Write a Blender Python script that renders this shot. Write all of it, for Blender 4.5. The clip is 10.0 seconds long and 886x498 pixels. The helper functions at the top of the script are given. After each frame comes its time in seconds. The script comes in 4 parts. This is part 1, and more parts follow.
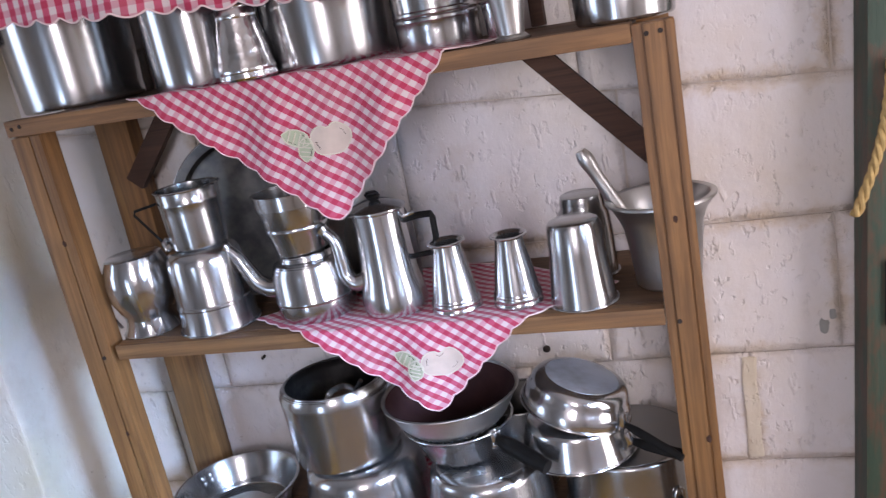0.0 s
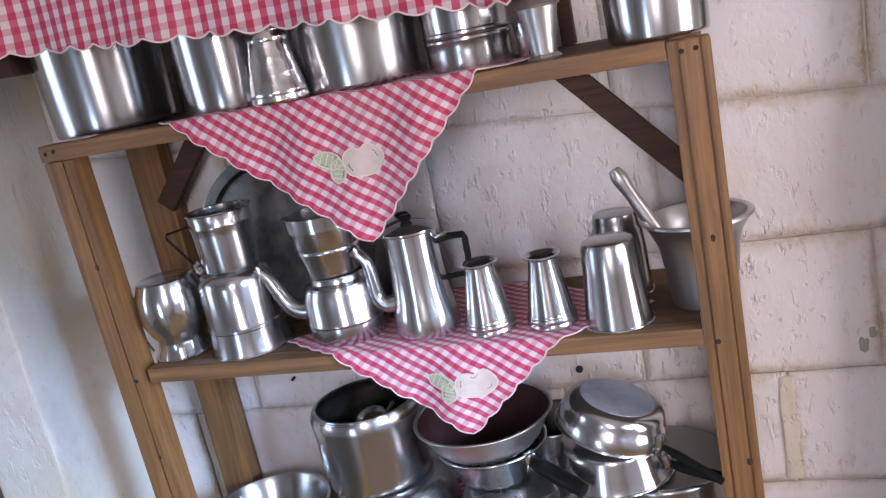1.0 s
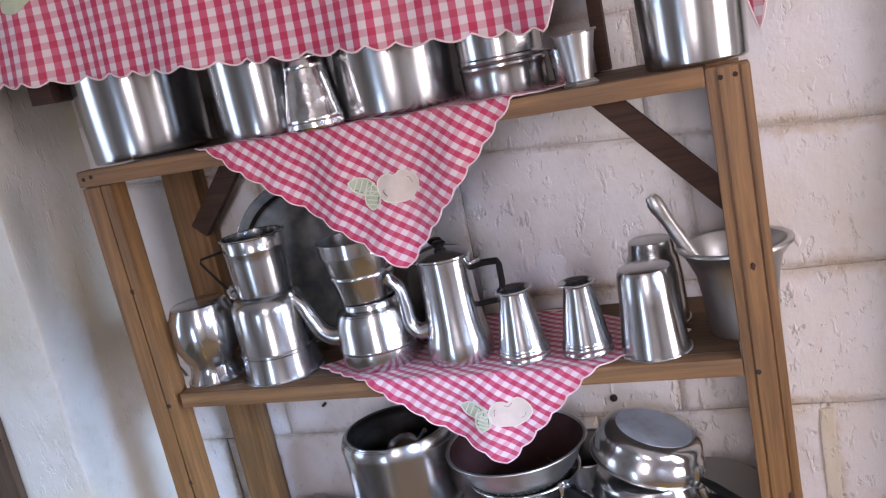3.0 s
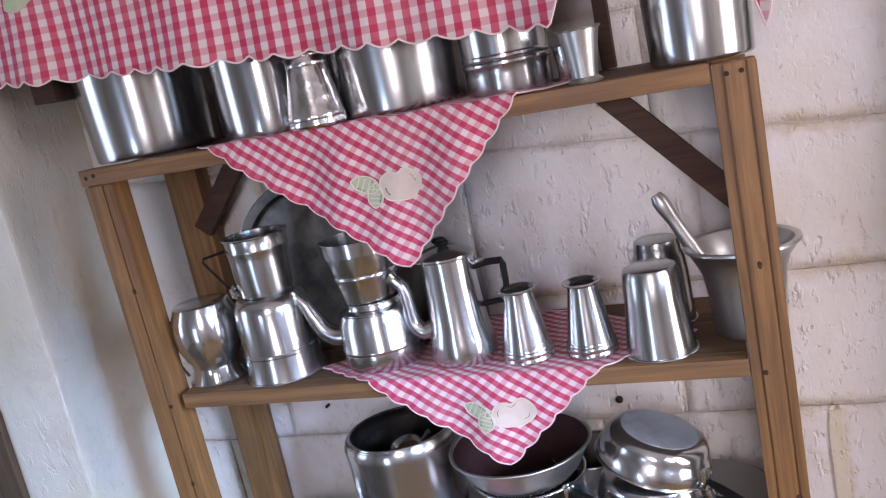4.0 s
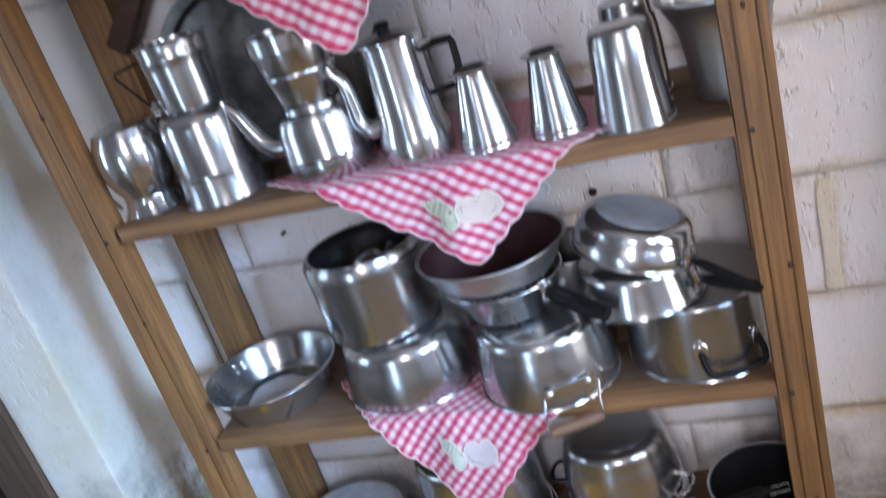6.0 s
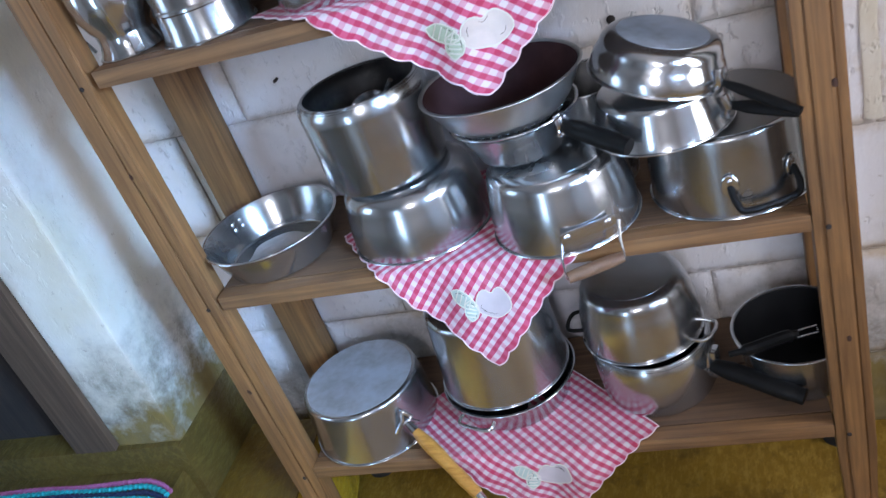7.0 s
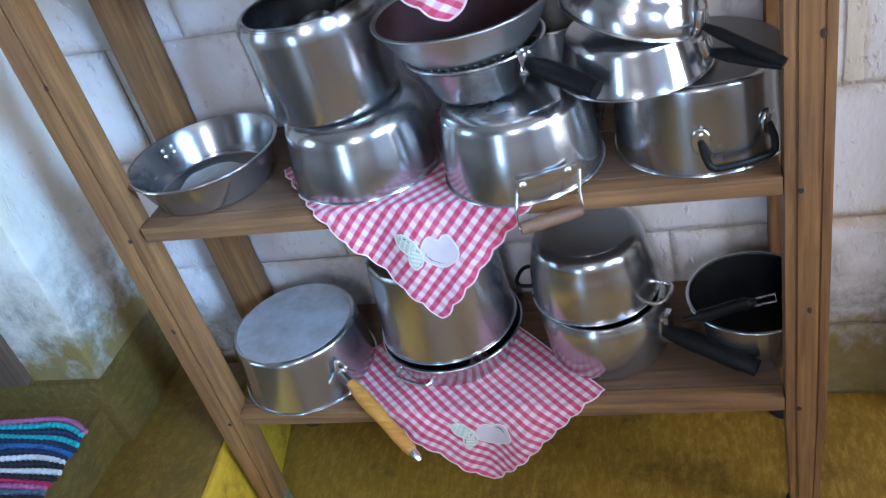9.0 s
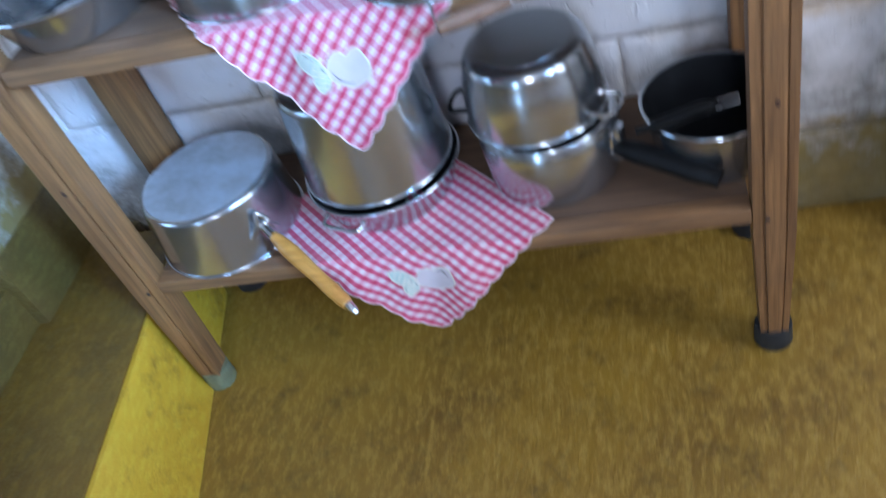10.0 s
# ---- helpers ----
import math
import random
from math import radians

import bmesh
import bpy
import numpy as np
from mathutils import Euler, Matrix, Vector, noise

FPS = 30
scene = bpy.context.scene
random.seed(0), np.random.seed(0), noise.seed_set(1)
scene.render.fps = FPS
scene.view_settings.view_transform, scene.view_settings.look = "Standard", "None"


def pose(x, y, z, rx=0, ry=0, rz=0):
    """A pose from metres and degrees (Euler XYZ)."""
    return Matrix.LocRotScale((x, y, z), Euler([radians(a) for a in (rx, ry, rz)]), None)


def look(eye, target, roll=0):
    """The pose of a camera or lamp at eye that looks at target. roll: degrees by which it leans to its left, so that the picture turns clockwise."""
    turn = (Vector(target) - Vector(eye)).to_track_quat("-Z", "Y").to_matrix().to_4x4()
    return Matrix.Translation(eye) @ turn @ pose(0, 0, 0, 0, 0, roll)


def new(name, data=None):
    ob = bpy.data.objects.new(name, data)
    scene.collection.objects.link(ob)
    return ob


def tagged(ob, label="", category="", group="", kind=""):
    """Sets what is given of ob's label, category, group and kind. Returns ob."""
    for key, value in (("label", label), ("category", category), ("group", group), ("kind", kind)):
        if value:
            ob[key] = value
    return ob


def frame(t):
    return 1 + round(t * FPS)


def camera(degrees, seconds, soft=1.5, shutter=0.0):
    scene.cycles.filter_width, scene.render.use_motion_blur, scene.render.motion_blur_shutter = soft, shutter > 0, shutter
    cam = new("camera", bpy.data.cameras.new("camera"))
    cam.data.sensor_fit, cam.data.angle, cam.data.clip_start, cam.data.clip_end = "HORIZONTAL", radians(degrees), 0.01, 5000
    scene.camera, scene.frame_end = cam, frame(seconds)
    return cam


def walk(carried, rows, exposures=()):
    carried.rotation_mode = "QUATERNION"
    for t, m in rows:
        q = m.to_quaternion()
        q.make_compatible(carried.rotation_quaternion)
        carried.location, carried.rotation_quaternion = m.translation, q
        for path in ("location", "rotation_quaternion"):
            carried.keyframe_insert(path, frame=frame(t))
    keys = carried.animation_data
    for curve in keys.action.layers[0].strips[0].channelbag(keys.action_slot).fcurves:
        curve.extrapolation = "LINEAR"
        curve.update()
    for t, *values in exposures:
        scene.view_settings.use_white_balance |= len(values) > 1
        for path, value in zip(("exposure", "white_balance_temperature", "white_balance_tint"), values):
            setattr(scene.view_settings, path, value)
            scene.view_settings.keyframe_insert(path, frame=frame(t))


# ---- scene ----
cam = camera(55.0, 10.0, soft=1.2, shutter=0.5)
PATH = [
    (0, (0.916, -1.159, 1.536), (0.404, 0.697, 0.992), -11.0),
    (0.5, (0.903, -1.154, 1.539), (0.347, 0.695, 1.017), -11.6),
    (1, (0.896, -1.152, 1.544), (0.344, 0.704, 1.045), -11.8),
    (1.5, (0.897, -1.152, 1.548), (0.341, 0.707, 1.064), -11.3),
    (2, (0.895, -1.146, 1.543), (0.336, 0.708, 1.044), -11.1),
    (2.5, (0.889, -1.144, 1.548), (0.308, 0.709, 1.072), -11.6),
    (2.7, (0.883, -1.147, 1.548), (0.292, 0.711, 1.1), -11.7),
    (4, (0.885, -1.137, 1.537), (0.266, 0.718, 1.117), -11.9),
    (4.5, (0.899, -1.111, 1.516), (0.289, 0.738, 1.059), -14.5),
    (5, (0.915, -1.072, 1.482), (0.256, 0.743, 0.961), -19.9),
    (5.5, (0.897, -1.047, 1.46), (0.233, 0.758, 0.91), -19.8),
    (6, (0.856, -1.041, 1.416), (0.248, 0.709, 0.661), -17.6),
    (6.2, (0.846, -1.048, 1.38), (0.257, 0.685, 0.575), -18.3),
    (7.3, (0.802, -0.96, 1.331), (0.113, 0.618, 0.313), -21.0),
    (7.5, (0.791, -0.948, 1.336), (0.103, 0.634, 0.325), -20.5),
    (8, (0.786, -0.943, 1.336), (0.106, 0.651, 0.338), -19.0),
    (8.5, (0.793, -0.936, 1.301), (0.184, 0.623, 0.207), -16.7),
    (9, (0.797, -0.918, 1.276), (0.221, 0.636, 0.157), -16.1),
    (9.5, (0.792, -0.888, 1.224), (0.248, 0.596, -0.002), -17.4),
    (9.8, (0.779, -0.877, 1.183), (0.274, 0.565, -0.108), -17.0),
    (10, (0.802, -0.832, 1.126), (0.272, 0.533, -0.238), -21.2),
]
walk(cam, [(t, look(eye, target, roll)) for t, eye, target, roll in PATH],
     exposures=((0.0, -0.10, 6400.0, 25.0), (4.2, -0.10, 6400.0, 25.0), (5.0, -0.20, 6300.0, 20.0), (6.0, -0.10, 6000.0, 16.0), (7.4, 0.0, 5650.0, 14.0), (9.3, 0.03, 5400.0, 12.0), (10.0, 0.22, 4950.0, 10.0)))

# ---- light ----
world = bpy.data.worlds.new("sky")
scene.world = world
world.use_nodes = True
wn = world.node_tree.nodes
sky = wn.new("ShaderNodeTexSky")
sky.sky_type, sky.sun_disc = "NISHITA", False
sky.sun_elevation, sky.sun_rotation = radians(48), radians(150)
wn["Background"].inputs[1].default_value = 0.12
world.node_tree.links.new(sky.outputs[0], wn["Background"].inputs[0])
scene.view_settings.exposure = 0.0


def window_light(name, at, aim, w, h, watts, colour, spread=180):
    lamp = bpy.data.lights.new(name, "AREA")
    lamp.shape, lamp.size, lamp.size_y, lamp.energy, lamp.color = "RECTANGLE", w, h, watts, colour
    lamp.spread = radians(spread)
    ob = new(name, lamp)
    ob.matrix_world = look(at, aim)
    return ob


window_light("daylight_east_door", (2.08, -0.50, 1.22), (0.6, -0.30, 1.1), 0.60, 1.40, 17, (1.0, 0.975, 0.93))
# Narrow blue lamp, added to brighten the lower left; its source is unseen.
window_light("sky_through_east_window", (2.08, -1.38, 1.60), (-0.26, 0.20, 0.50), 0.46, 0.46, 5.0, (0.42, 0.68, 1.0), 34)
window_light("daylight_south_window", (0.92, -2.74, 1.85), (0.5, 0, 1.1), 0.42, 0.75, 24, (0.98, 0.98, 1.0))
window_light("daylight_garden_door", (-0.30, -2.74, 0.68), (0.1, 0, 0.45), 0.30, 1.04, 10, (0.56, 0.78, 1.0))
window_light("daylight_west_window", (-1.78, -0.90, 1.35), (0.2, -0.4, 1.2), 0.70, 1.00, 9, (0.58, 0.79, 1.0))

# ---- materials ----


class Mat:
    def __init__(self, name, rough=0.5, metal=0.0):
        self.m = bpy.data.materials.new(name)
        self.m.use_nodes = True
        self.t = self.m.node_tree
        self.b = self.t.nodes["Principled BSDF"]
        self.b.inputs["Roughness"].default_value = rough
        self.b.inputs["Metallic"].default_value = metal

    def n(self, kind, **values):
        node = self.t.nodes.new("ShaderNode" + kind)
        for key, value in values.items():
            node.inputs[key.replace("_", " ")].default_value = value
        return node

    def link(self, a, b):
        self.t.links.new(a, b)

    def coords(self, scale=(1, 1, 1), kind="Object", rot=(0, 0, 0)):
        c, m = self.n("TexCoord"), self.n("Mapping", Scale=scale, Rotation=rot)
        self.link(c.outputs[kind], m.inputs[0])
        return m.outputs[0]

    def noise(self, vec, scale, detail=4.0, rough=0.55, dist=0.0):
        n = self.n("TexNoise", Scale=scale, Detail=detail, Roughness=rough, Distortion=dist)
        self.link(vec, n.inputs["Vector"])
        return n.outputs[0]

    def ramp(self, fac, stops):
        r = self.n("ValToRGB")
        e = r.color_ramp.elements
        while len(e) < len(stops):
            e.new(0.5)
        for k, (p, c) in zip(e, stops):
            k.position, k.color = p, (*c, 1) if len(c) == 3 else c
        self.link(fac, r.inputs[0])
        return r.outputs[0]

    def mix(self, fac, a, b, mode="MIX"):
        m = self.t.nodes.new("ShaderNodeMix")
        m.data_type, m.blend_type = "RGBA", mode
        for sock, v in ((m.inputs[0], fac), (m.inputs[6], a), (m.inputs[7], b)):
            if isinstance(v, (int, float)):
                sock.default_value = v
            elif isinstance(v, tuple):
                sock.default_value = (*v, 1)
            else:
                self.link(v, sock)
        return m.outputs[2]

    def math(self, op, a, b=0.0, c=0.0):
        m = self.n("Math")
        m.operation = op
        for sock, v in zip(m.inputs, (a, b, c)):
            if isinstance(v, (int, float)):
                sock.default_value = v
            else:
                self.link(v, sock)
        return m.outputs[0]

    def color(self, s):
        self.link(s, self.b.inputs["Base Color"])

    def rough(self, s):
        self.link(s, self.b.inputs["Roughness"])

    def bump(self, h, strength=0.3, dist=0.002):
        b = self.n("Bump", Strength=strength, Distance=dist)
        self.link(h, b.inputs["Height"])
        self.link(b.outputs[0], self.b.inputs["Normal"])


def grey(v):
    return (v, v, v)


def plain(name, colour, rough=0.5, metal=0.0, vary=0.25, scale=30, gloss=0.5):
    m = Mat(name, rough, metal)
    f = m.noise(m.coords(), scale)
    m.color(m.mix(f, tuple(c * (1 - vary) for c in colour), tuple(min(1, c * (1 + vary)) for c in colour)))
    m.bump(m.noise(m.coords(), scale * 6), 0.15, 0.001)
    m.b.inputs["Specular IOR Level"].default_value = gloss
    return m.m


def metal(name, base, lo, hi, stain, dent=0.03, spin=True, oxide=0.04):
    """Worn spun aluminium: fine turning rings, dull blotches, faint dents."""
    m = Mat(name, 0.25, 1.0 - oxide)
    v = m.coords()
    info = m.n("ObjectInfo")
    shift = m.n("VectorMath")
    m.link(v, shift.inputs[0])
    m.link(m.math("MULTIPLY", info.outputs["Random"], 7.0), shift.inputs[1])
    v = shift.outputs[0]
    rings = m.n("Mapping", Scale=(6, 6, 420) if spin else (60, 60, 60))
    m.link(v, rings.inputs[0])
    fine = m.noise(rings.outputs[0], 1.0, 3)
    blot = m.noise(v, 9, 4, 0.55)
    spots = m.noise(v, 40, 4, 0.6)
    dirt = m.ramp(m.math("ADD", m.math("MULTIPLY", blot, 0.7), m.math("MULTIPLY", spots, 0.3)), [(0.44, (0, 0, 0)), (0.62, (1, 1, 1))])
    tone = m.mix(m.math("MULTIPLY", info.outputs["Random"], 0.5), base, tuple(c * 0.82 for c in base))
    m.color(m.mix(m.math("MULTIPLY", dirt, stain), tone, (0.30, 0.28, 0.25)))
    m.rough(m.math("ADD", m.math("MULTIPLY", m.math("ADD", m.math("MULTIPLY", fine, 0.6), dirt), (hi - lo) * 0.55), lo))
    h = m.math("ADD", m.math("MULTIPLY", fine, 0.05), m.math("MULTIPLY", m.noise(v, 24, 2), dent * 8))
    m.bump(h, 0.16, 0.0012)
    if spin:
        tangent = m.t.nodes.new("ShaderNodeTangent")
        tangent.direction_type, tangent.axis = "RADIAL", "Z"
        m.link(tangent.outputs[0], m.b.inputs["Tangent"])
        m.b.inputs["Anisotropic"].default_value = 0.35
        m.b.inputs["Anisotropic Rotation"].default_value = 0.25
    return m.m


ALU = metal("spun_aluminium", (0.535, 0.54, 0.545), 0.17, 0.29, 0.2, 0.028)
ALU_OLD = metal("dull_aluminium", (0.455, 0.465, 0.47), 0.19, 0.32, 0.35, 0.03)
ALU_BRIGHT = metal("polished_aluminium", (0.645, 0.655, 0.665), 0.15, 0.25, 0.16, 0.085)
ALU_BLUE = metal("scrubbed_aluminium", (0.56, 0.59, 0.64), 0.36, 0.6, 0.6, 0.04, False, 0.5)
# Dark metal for stained insides, the kettle, and the tray with its shade.
ALU_DARK = metal("dark_aluminium", (0.11, 0.107, 0.105), 0.35, 0.6, 0.7, 0.05, False)
CAST = metal("cast_aluminium", (0.60, 0.59, 0.57), 0.3, 0.48, 0.3, 0.2, False)
ALU_SMOKED = metal("smoked_aluminium", (0.25, 0.245, 0.24), 0.32, 0.55, 0.6, 0.05, False)
WIRE = metal("steel_wire", (0.62, 0.61, 0.60), 0.22, 0.35, 0.3, 0.0, False)


def hammered():
    m = Mat("hammered_aluminium", 0.2, 1.0)
    v = m.n("TexVoronoi", Scale=75.0)
    m.link(m.coords(), v.inputs["Vector"])
    m.color(m.mix(m.noise(m.coords(), 20), (0.86, 0.86, 0.86), (0.68, 0.68, 0.69)))
    m.bump(v.outputs[0], 0.22, 0.003)
    return m.m


HAMMERED = hammered()
BLACK = plain("black_bakelite", (0.009, 0.0085, 0.008), 0.45, 0, 0.3, 40, 0.15)
# Black pot insides; in the low pot it stands for the gap's shade.
BLACK_IN = plain("inside_black", (0.006, 0.006, 0.0065), 0.55, 0, 0.5, 30, 0.15)
# Colander inside: the red cloth's reflection is put into the colour.
MAROON_IN = plain("maroon_reflection_inside", (0.050, 0.022, 0.022), 0.6, 0, 0.5, 30, 0.2)
RUBBER = plain("dark_rubber", (0.02, 0.02, 0.02), 0.7)
MOULDY = plain("mouldy_plastic_cap", (0.16, 0.17, 0.09), 0.7, 0, 0.5, 60)
STEEL_DULL = plain("dull_steel", (0.38, 0.38, 0.38), 0.5, 0.8, 0.3, 40)


def wood(name, light, dark, axis, rough=0.55, wear=0.3):
    m = Mat(name, rough)
    s = [52, 52, 52]
    s[axis] = 2.2
    v = m.coords(tuple(s))
    info = m.n("ObjectInfo")
    sh = m.n("VectorMath")
    m.link(v, sh.inputs[0])
    m.link(m.math("MULTIPLY", info.outputs["Random"], 40.0), sh.inputs[1])
    grain = m.noise(sh.outputs[0], 1.6, 6, 0.65, 0.6)
    s2 = [160, 160, 160]
    s2[axis] = 5
    pores = m.noise(m.coords(tuple(s2)), 1.0, 3, 0.6)
    broad = m.noise(m.coords(), 5, 4, 0.6)
    base = m.mix(m.ramp(grain, [(0.32, grey(0)), (0.7, grey(1))]), dark, light)
    base = m.mix(m.math("MULTIPLY", m.ramp(pores, [(0.5, grey(0)), (0.72, grey(1))]), 0.45), base, tuple(c * 0.45 for c in dark))
    m.color(m.mix(m.math("MULTIPLY", m.ramp(broad, [(0.45, grey(0)), (0.75, grey(1))]), wear), base, (0.10, 0.06, 0.035)))
    m.bump(m.math("ADD", grain, m.math("MULTIPLY", pores, 0.6)), 0.35, 0.0015)
    return m.m


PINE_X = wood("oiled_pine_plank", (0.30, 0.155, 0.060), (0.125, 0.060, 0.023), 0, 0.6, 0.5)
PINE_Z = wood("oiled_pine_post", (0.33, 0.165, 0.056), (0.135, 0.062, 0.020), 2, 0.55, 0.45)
# Dull board tops, darkened to hold the shade between the boards.
PINE_WORN_SHADED = wood("worn_shaded_board_top", (0.17, 0.092, 0.042), (0.075, 0.038, 0.018), 0, 0.7, 0.6)
DARKWOOD = wood("dark_stained_wood", (0.080, 0.036, 0.021), (0.032, 0.015, 0.010), 0, 0.88)
JAMB = wood("weathered_jamb_wood", (0.13, 0.085, 0.052), (0.06, 0.036, 0.022), 2, 0.7, 0.5)
DOORWOOD = wood("dark_door_wood", (0.035, 0.025, 0.02), (0.015, 0.011, 0.01), 2, 0.95)
TURNED = wood("varnished_turned_wood", (0.62, 0.32, 0.07), (0.42, 0.19, 0.03), 0, 0.3, 0.05)
GRIP = wood("worn_wooden_grip", (0.22, 0.12, 0.06), (0.12, 0.06, 0.03), 0, 0.6)


def green_paint():
    m = Mat("flaking_green_paint", 0.6)
    v = m.coords((60, 60, 3))
    grain = m.noise(v, 1.2, 5, 0.7, 0.4)
    flake = m.noise(m.coords((22, 22, 6)), 1.5, 6, 0.7)
    c = m.mix(grain, (0.020, 0.048, 0.034), (0.055, 0.090, 0.062))
    m.color(m.mix(m.ramp(flake, [(0.46, grey(0)), (0.58, grey(1))]), c, (0.095, 0.062, 0.040)))
    m.bump(m.math("ADD", grain, flake), 0.6, 0.003)
    return m.m


GREEN = green_paint()


def wall_paint(name, base, warm, low_dirt, relief=0.6, blocks=False):
    """Limewash over rough masonry: pits, drips, warm stains and mould; on blocks the arrises crumble and yellow."""
    m = Mat(name, 0.85)
    v = m.coords()
    big = m.noise(v, 2.6, 5, 0.6)
    mid = m.noise(v, 9, 5, 0.65)
    fine = m.noise(m.coords((1, 1, 0.6)), 90, 5, 0.65)
    c = m.mix(m.ramp(big, [(0.42, grey(0)), (0.72, grey(1))]), base, warm)
    c = m.mix(m.math("MULTIPLY", m.ramp(mid, [(0.54, grey(0)), (0.74, grey(1))]), 0.35), c, (0.50, 0.41, 0.31))
    c = m.mix(m.math("MULTIPLY", m.ramp(m.noise(v, 5.5, 6, 0.7), [(0.55, grey(0)), (0.66, grey(1))]), 0.30), c, (0.54, 0.52, 0.52))
    spots = m.ramp(m.noise(v, 60, 3, 0.7), [(0.68, grey(0)), (0.74, grey(1))])
    c = m.mix(m.math("MULTIPLY", spots, 0.4), c, (0.28, 0.21, 0.15))
    where = m.ramp(m.noise(v, 4.5, 3, 0.6), [(0.40, grey(0.12)), (0.62, grey(1))])
    pits = m.ramp(m.noise(m.coords((1, 1, 0.55)), 58, 3, 0.6), [(0.33, grey(0)), (0.41, grey(1))])
    drips = m.ramp(m.noise(m.coords((1, 1, 0.42)), 44, 3, 0.55), [(0.60, grey(0)), (0.68, grey(1))])
    marks = m.math("MULTIPLY", where, m.math("ADD", pits, m.math("MULTIPLY", drips, 0.9)))
    h = m.math("ADD", m.math("ADD", m.math("MULTIPLY", fine, 0.42), marks), m.math("MULTIPLY", m.noise(v, 16, 3), 0.5))
    if blocks:
        uv, d = m.n("UVMap"), m.n("SeparateXYZ")
        m.link(uv.outputs[0], d.inputs[0])
        near = m.math("MINIMUM", d.outputs[0], d.outputs[1])
        rag = m.math("ADD", near, m.math("MULTIPLY", m.math("SUBTRACT", m.noise(v, 75, 4, 0.7), 0.5), 0.024))
        h = m.math("ADD", h, m.math("MULTIPLY", m.ramp(rag, [(0.0, grey(0)), (0.009, grey(1))]), 1.0))
        wide = m.math("ADD", near, m.math("MULTIPLY", m.math("SUBTRACT", m.noise(v, 20, 4, 0.7), 0.5), 0.07))
        yellow = m.math("MULTIPLY", m.ramp(wide, [(0.0, grey(1)), (0.022, grey(0))]), m.ramp(m.noise(v, 3.3, 3), [(0.44, grey(0.05)), (0.62, grey(0.7))]))
        c = m.mix(yellow, c, (0.50, 0.36, 0.20))
        # Patchy darker lines close along the arrises.
        dark_edge = m.math("MULTIPLY", m.ramp(rag, [(0.0, grey(1)), (0.0045, grey(0))]), m.ramp(m.noise(v, 7, 3), [(0.46, grey(0.0)), (0.66, grey(0.6))]))
        c = m.mix(dark_edge, c, (0.24, 0.19, 0.14))
    if low_dirt:
        pos = m.n("SeparateXYZ")
        m.link(m.coords(), pos.inputs[0])
        rag = m.math("ADD", pos.outputs[2], m.math("MULTIPLY", m.math("SUBTRACT", mid, 0.5), -0.35))
        mould = m.ramp(rag, [(low_dirt, grey(1)), (low_dirt + 0.16, grey(0))])
        c = m.mix(m.math("MULTIPLY", mould, m.ramp(m.noise(v, 22, 5, 0.7), [(0.34, grey(0.25)), (0.66, grey(0.85))])), c, (0.10, 0.085, 0.05))
        ochre = m.ramp(rag, [(low_dirt - 0.10, grey(1)), (low_dirt - 0.03, grey(0))])
        c = m.mix(m.math("MULTIPLY", ochre, 0.92), c, m.mix(m.noise(v, 18, 5, 0.7), (0.09, 0.068, 0.018), (0.25, 0.165, 0.022)))
    m.color(c)
    m.bump(h, relief, 0.006)
    return m.m


LIME = wall_paint("limewashed_block", (0.72, 0.69, 0.70), (0.68, 0.61, 0.53), 0, 0.6, True)
LIME_LOW = wall_paint("limewashed_block_damp", (0.72, 0.69, 0.70), (0.68, 0.61, 0.53), 0.23, 0.5, True)
PLASTER = wall_paint("limewashed_plaster", (0.76, 0.73, 0.66), (0.64, 0.57, 0.40), 0.475, 0.35)
JOINT = wall_paint("limewashed_joint", (0.62, 0.56, 0.51), (0.50, 0.41, 0.31), 0)
MORTAR = wall_paint("yellowed_mortar", (0.64, 0.58, 0.48), (0.50, 0.41, 0.26), 0)
ROOM = wall_paint("room_limewash", (0.70, 0.68, 0.66), (0.62, 0.57, 0.52), 0)


def cement(name, a, b, c3):
    m = Mat(name, 0.5)
    v = m.coords()
    big, fine = m.noise(v, 3.5, 5, 0.6), m.noise(v, 60, 5, 0.7)
    c = m.mix(m.ramp(big, [(0.35, grey(0)), (0.7, grey(1))]), a, b)
    c = m.mix(m.math("MULTIPLY", m.ramp(m.noise(m.coords((1, 0.4, 1)), 75, 5, 0.7), [(0.46, grey(0)), (0.62, grey(1))]), 0.8), c, c3)
    c = m.mix(m.math("MULTIPLY", m.ramp(m.noise(v, 13, 5, 0.75), [(0.52, grey(0)), (0.70, grey(1))]), 0.65), c, (0.09, 0.05, 0.010))
    m.color(c)
    m.rough(m.ramp(fine, [(0.3, grey(0.38)), (0.75, grey(0.62))]))
    m.bump(m.math("ADD", fine, m.math("MULTIPLY", m.noise(m.coords((1, 0.35, 1)), 150, 3), 0.8)), 0.6, 0.0035)
    return m.m


FLOOR = cement("ochre_cement", (0.29, 0.165, 0.012), (0.19, 0.102, 0.012), (0.37, 0.23, 0.036))
# Mouldy ochre, darkened further with the shade before the door.
MOSSY_SHADED = cement("mouldy_shaded_ochre_cement", (0.105, 0.066, 0.010), (0.055, 0.041, 0.010), (0.14, 0.10, 0.022))
# Worn cement of the tread, with its shade put into the colour.
TREAD = cement("worn_shaded_cement", (0.17, 0.092, 0.009), (0.11, 0.060, 0.008), (0.22, 0.13, 0.016))
# Brighter yellow: the light on the riser is put into the colour.
STEP = cement("lit_yellow_cement_step", (0.56, 0.34, 0.014), (0.46, 0.26, 0.012), (0.60, 0.39, 0.03))


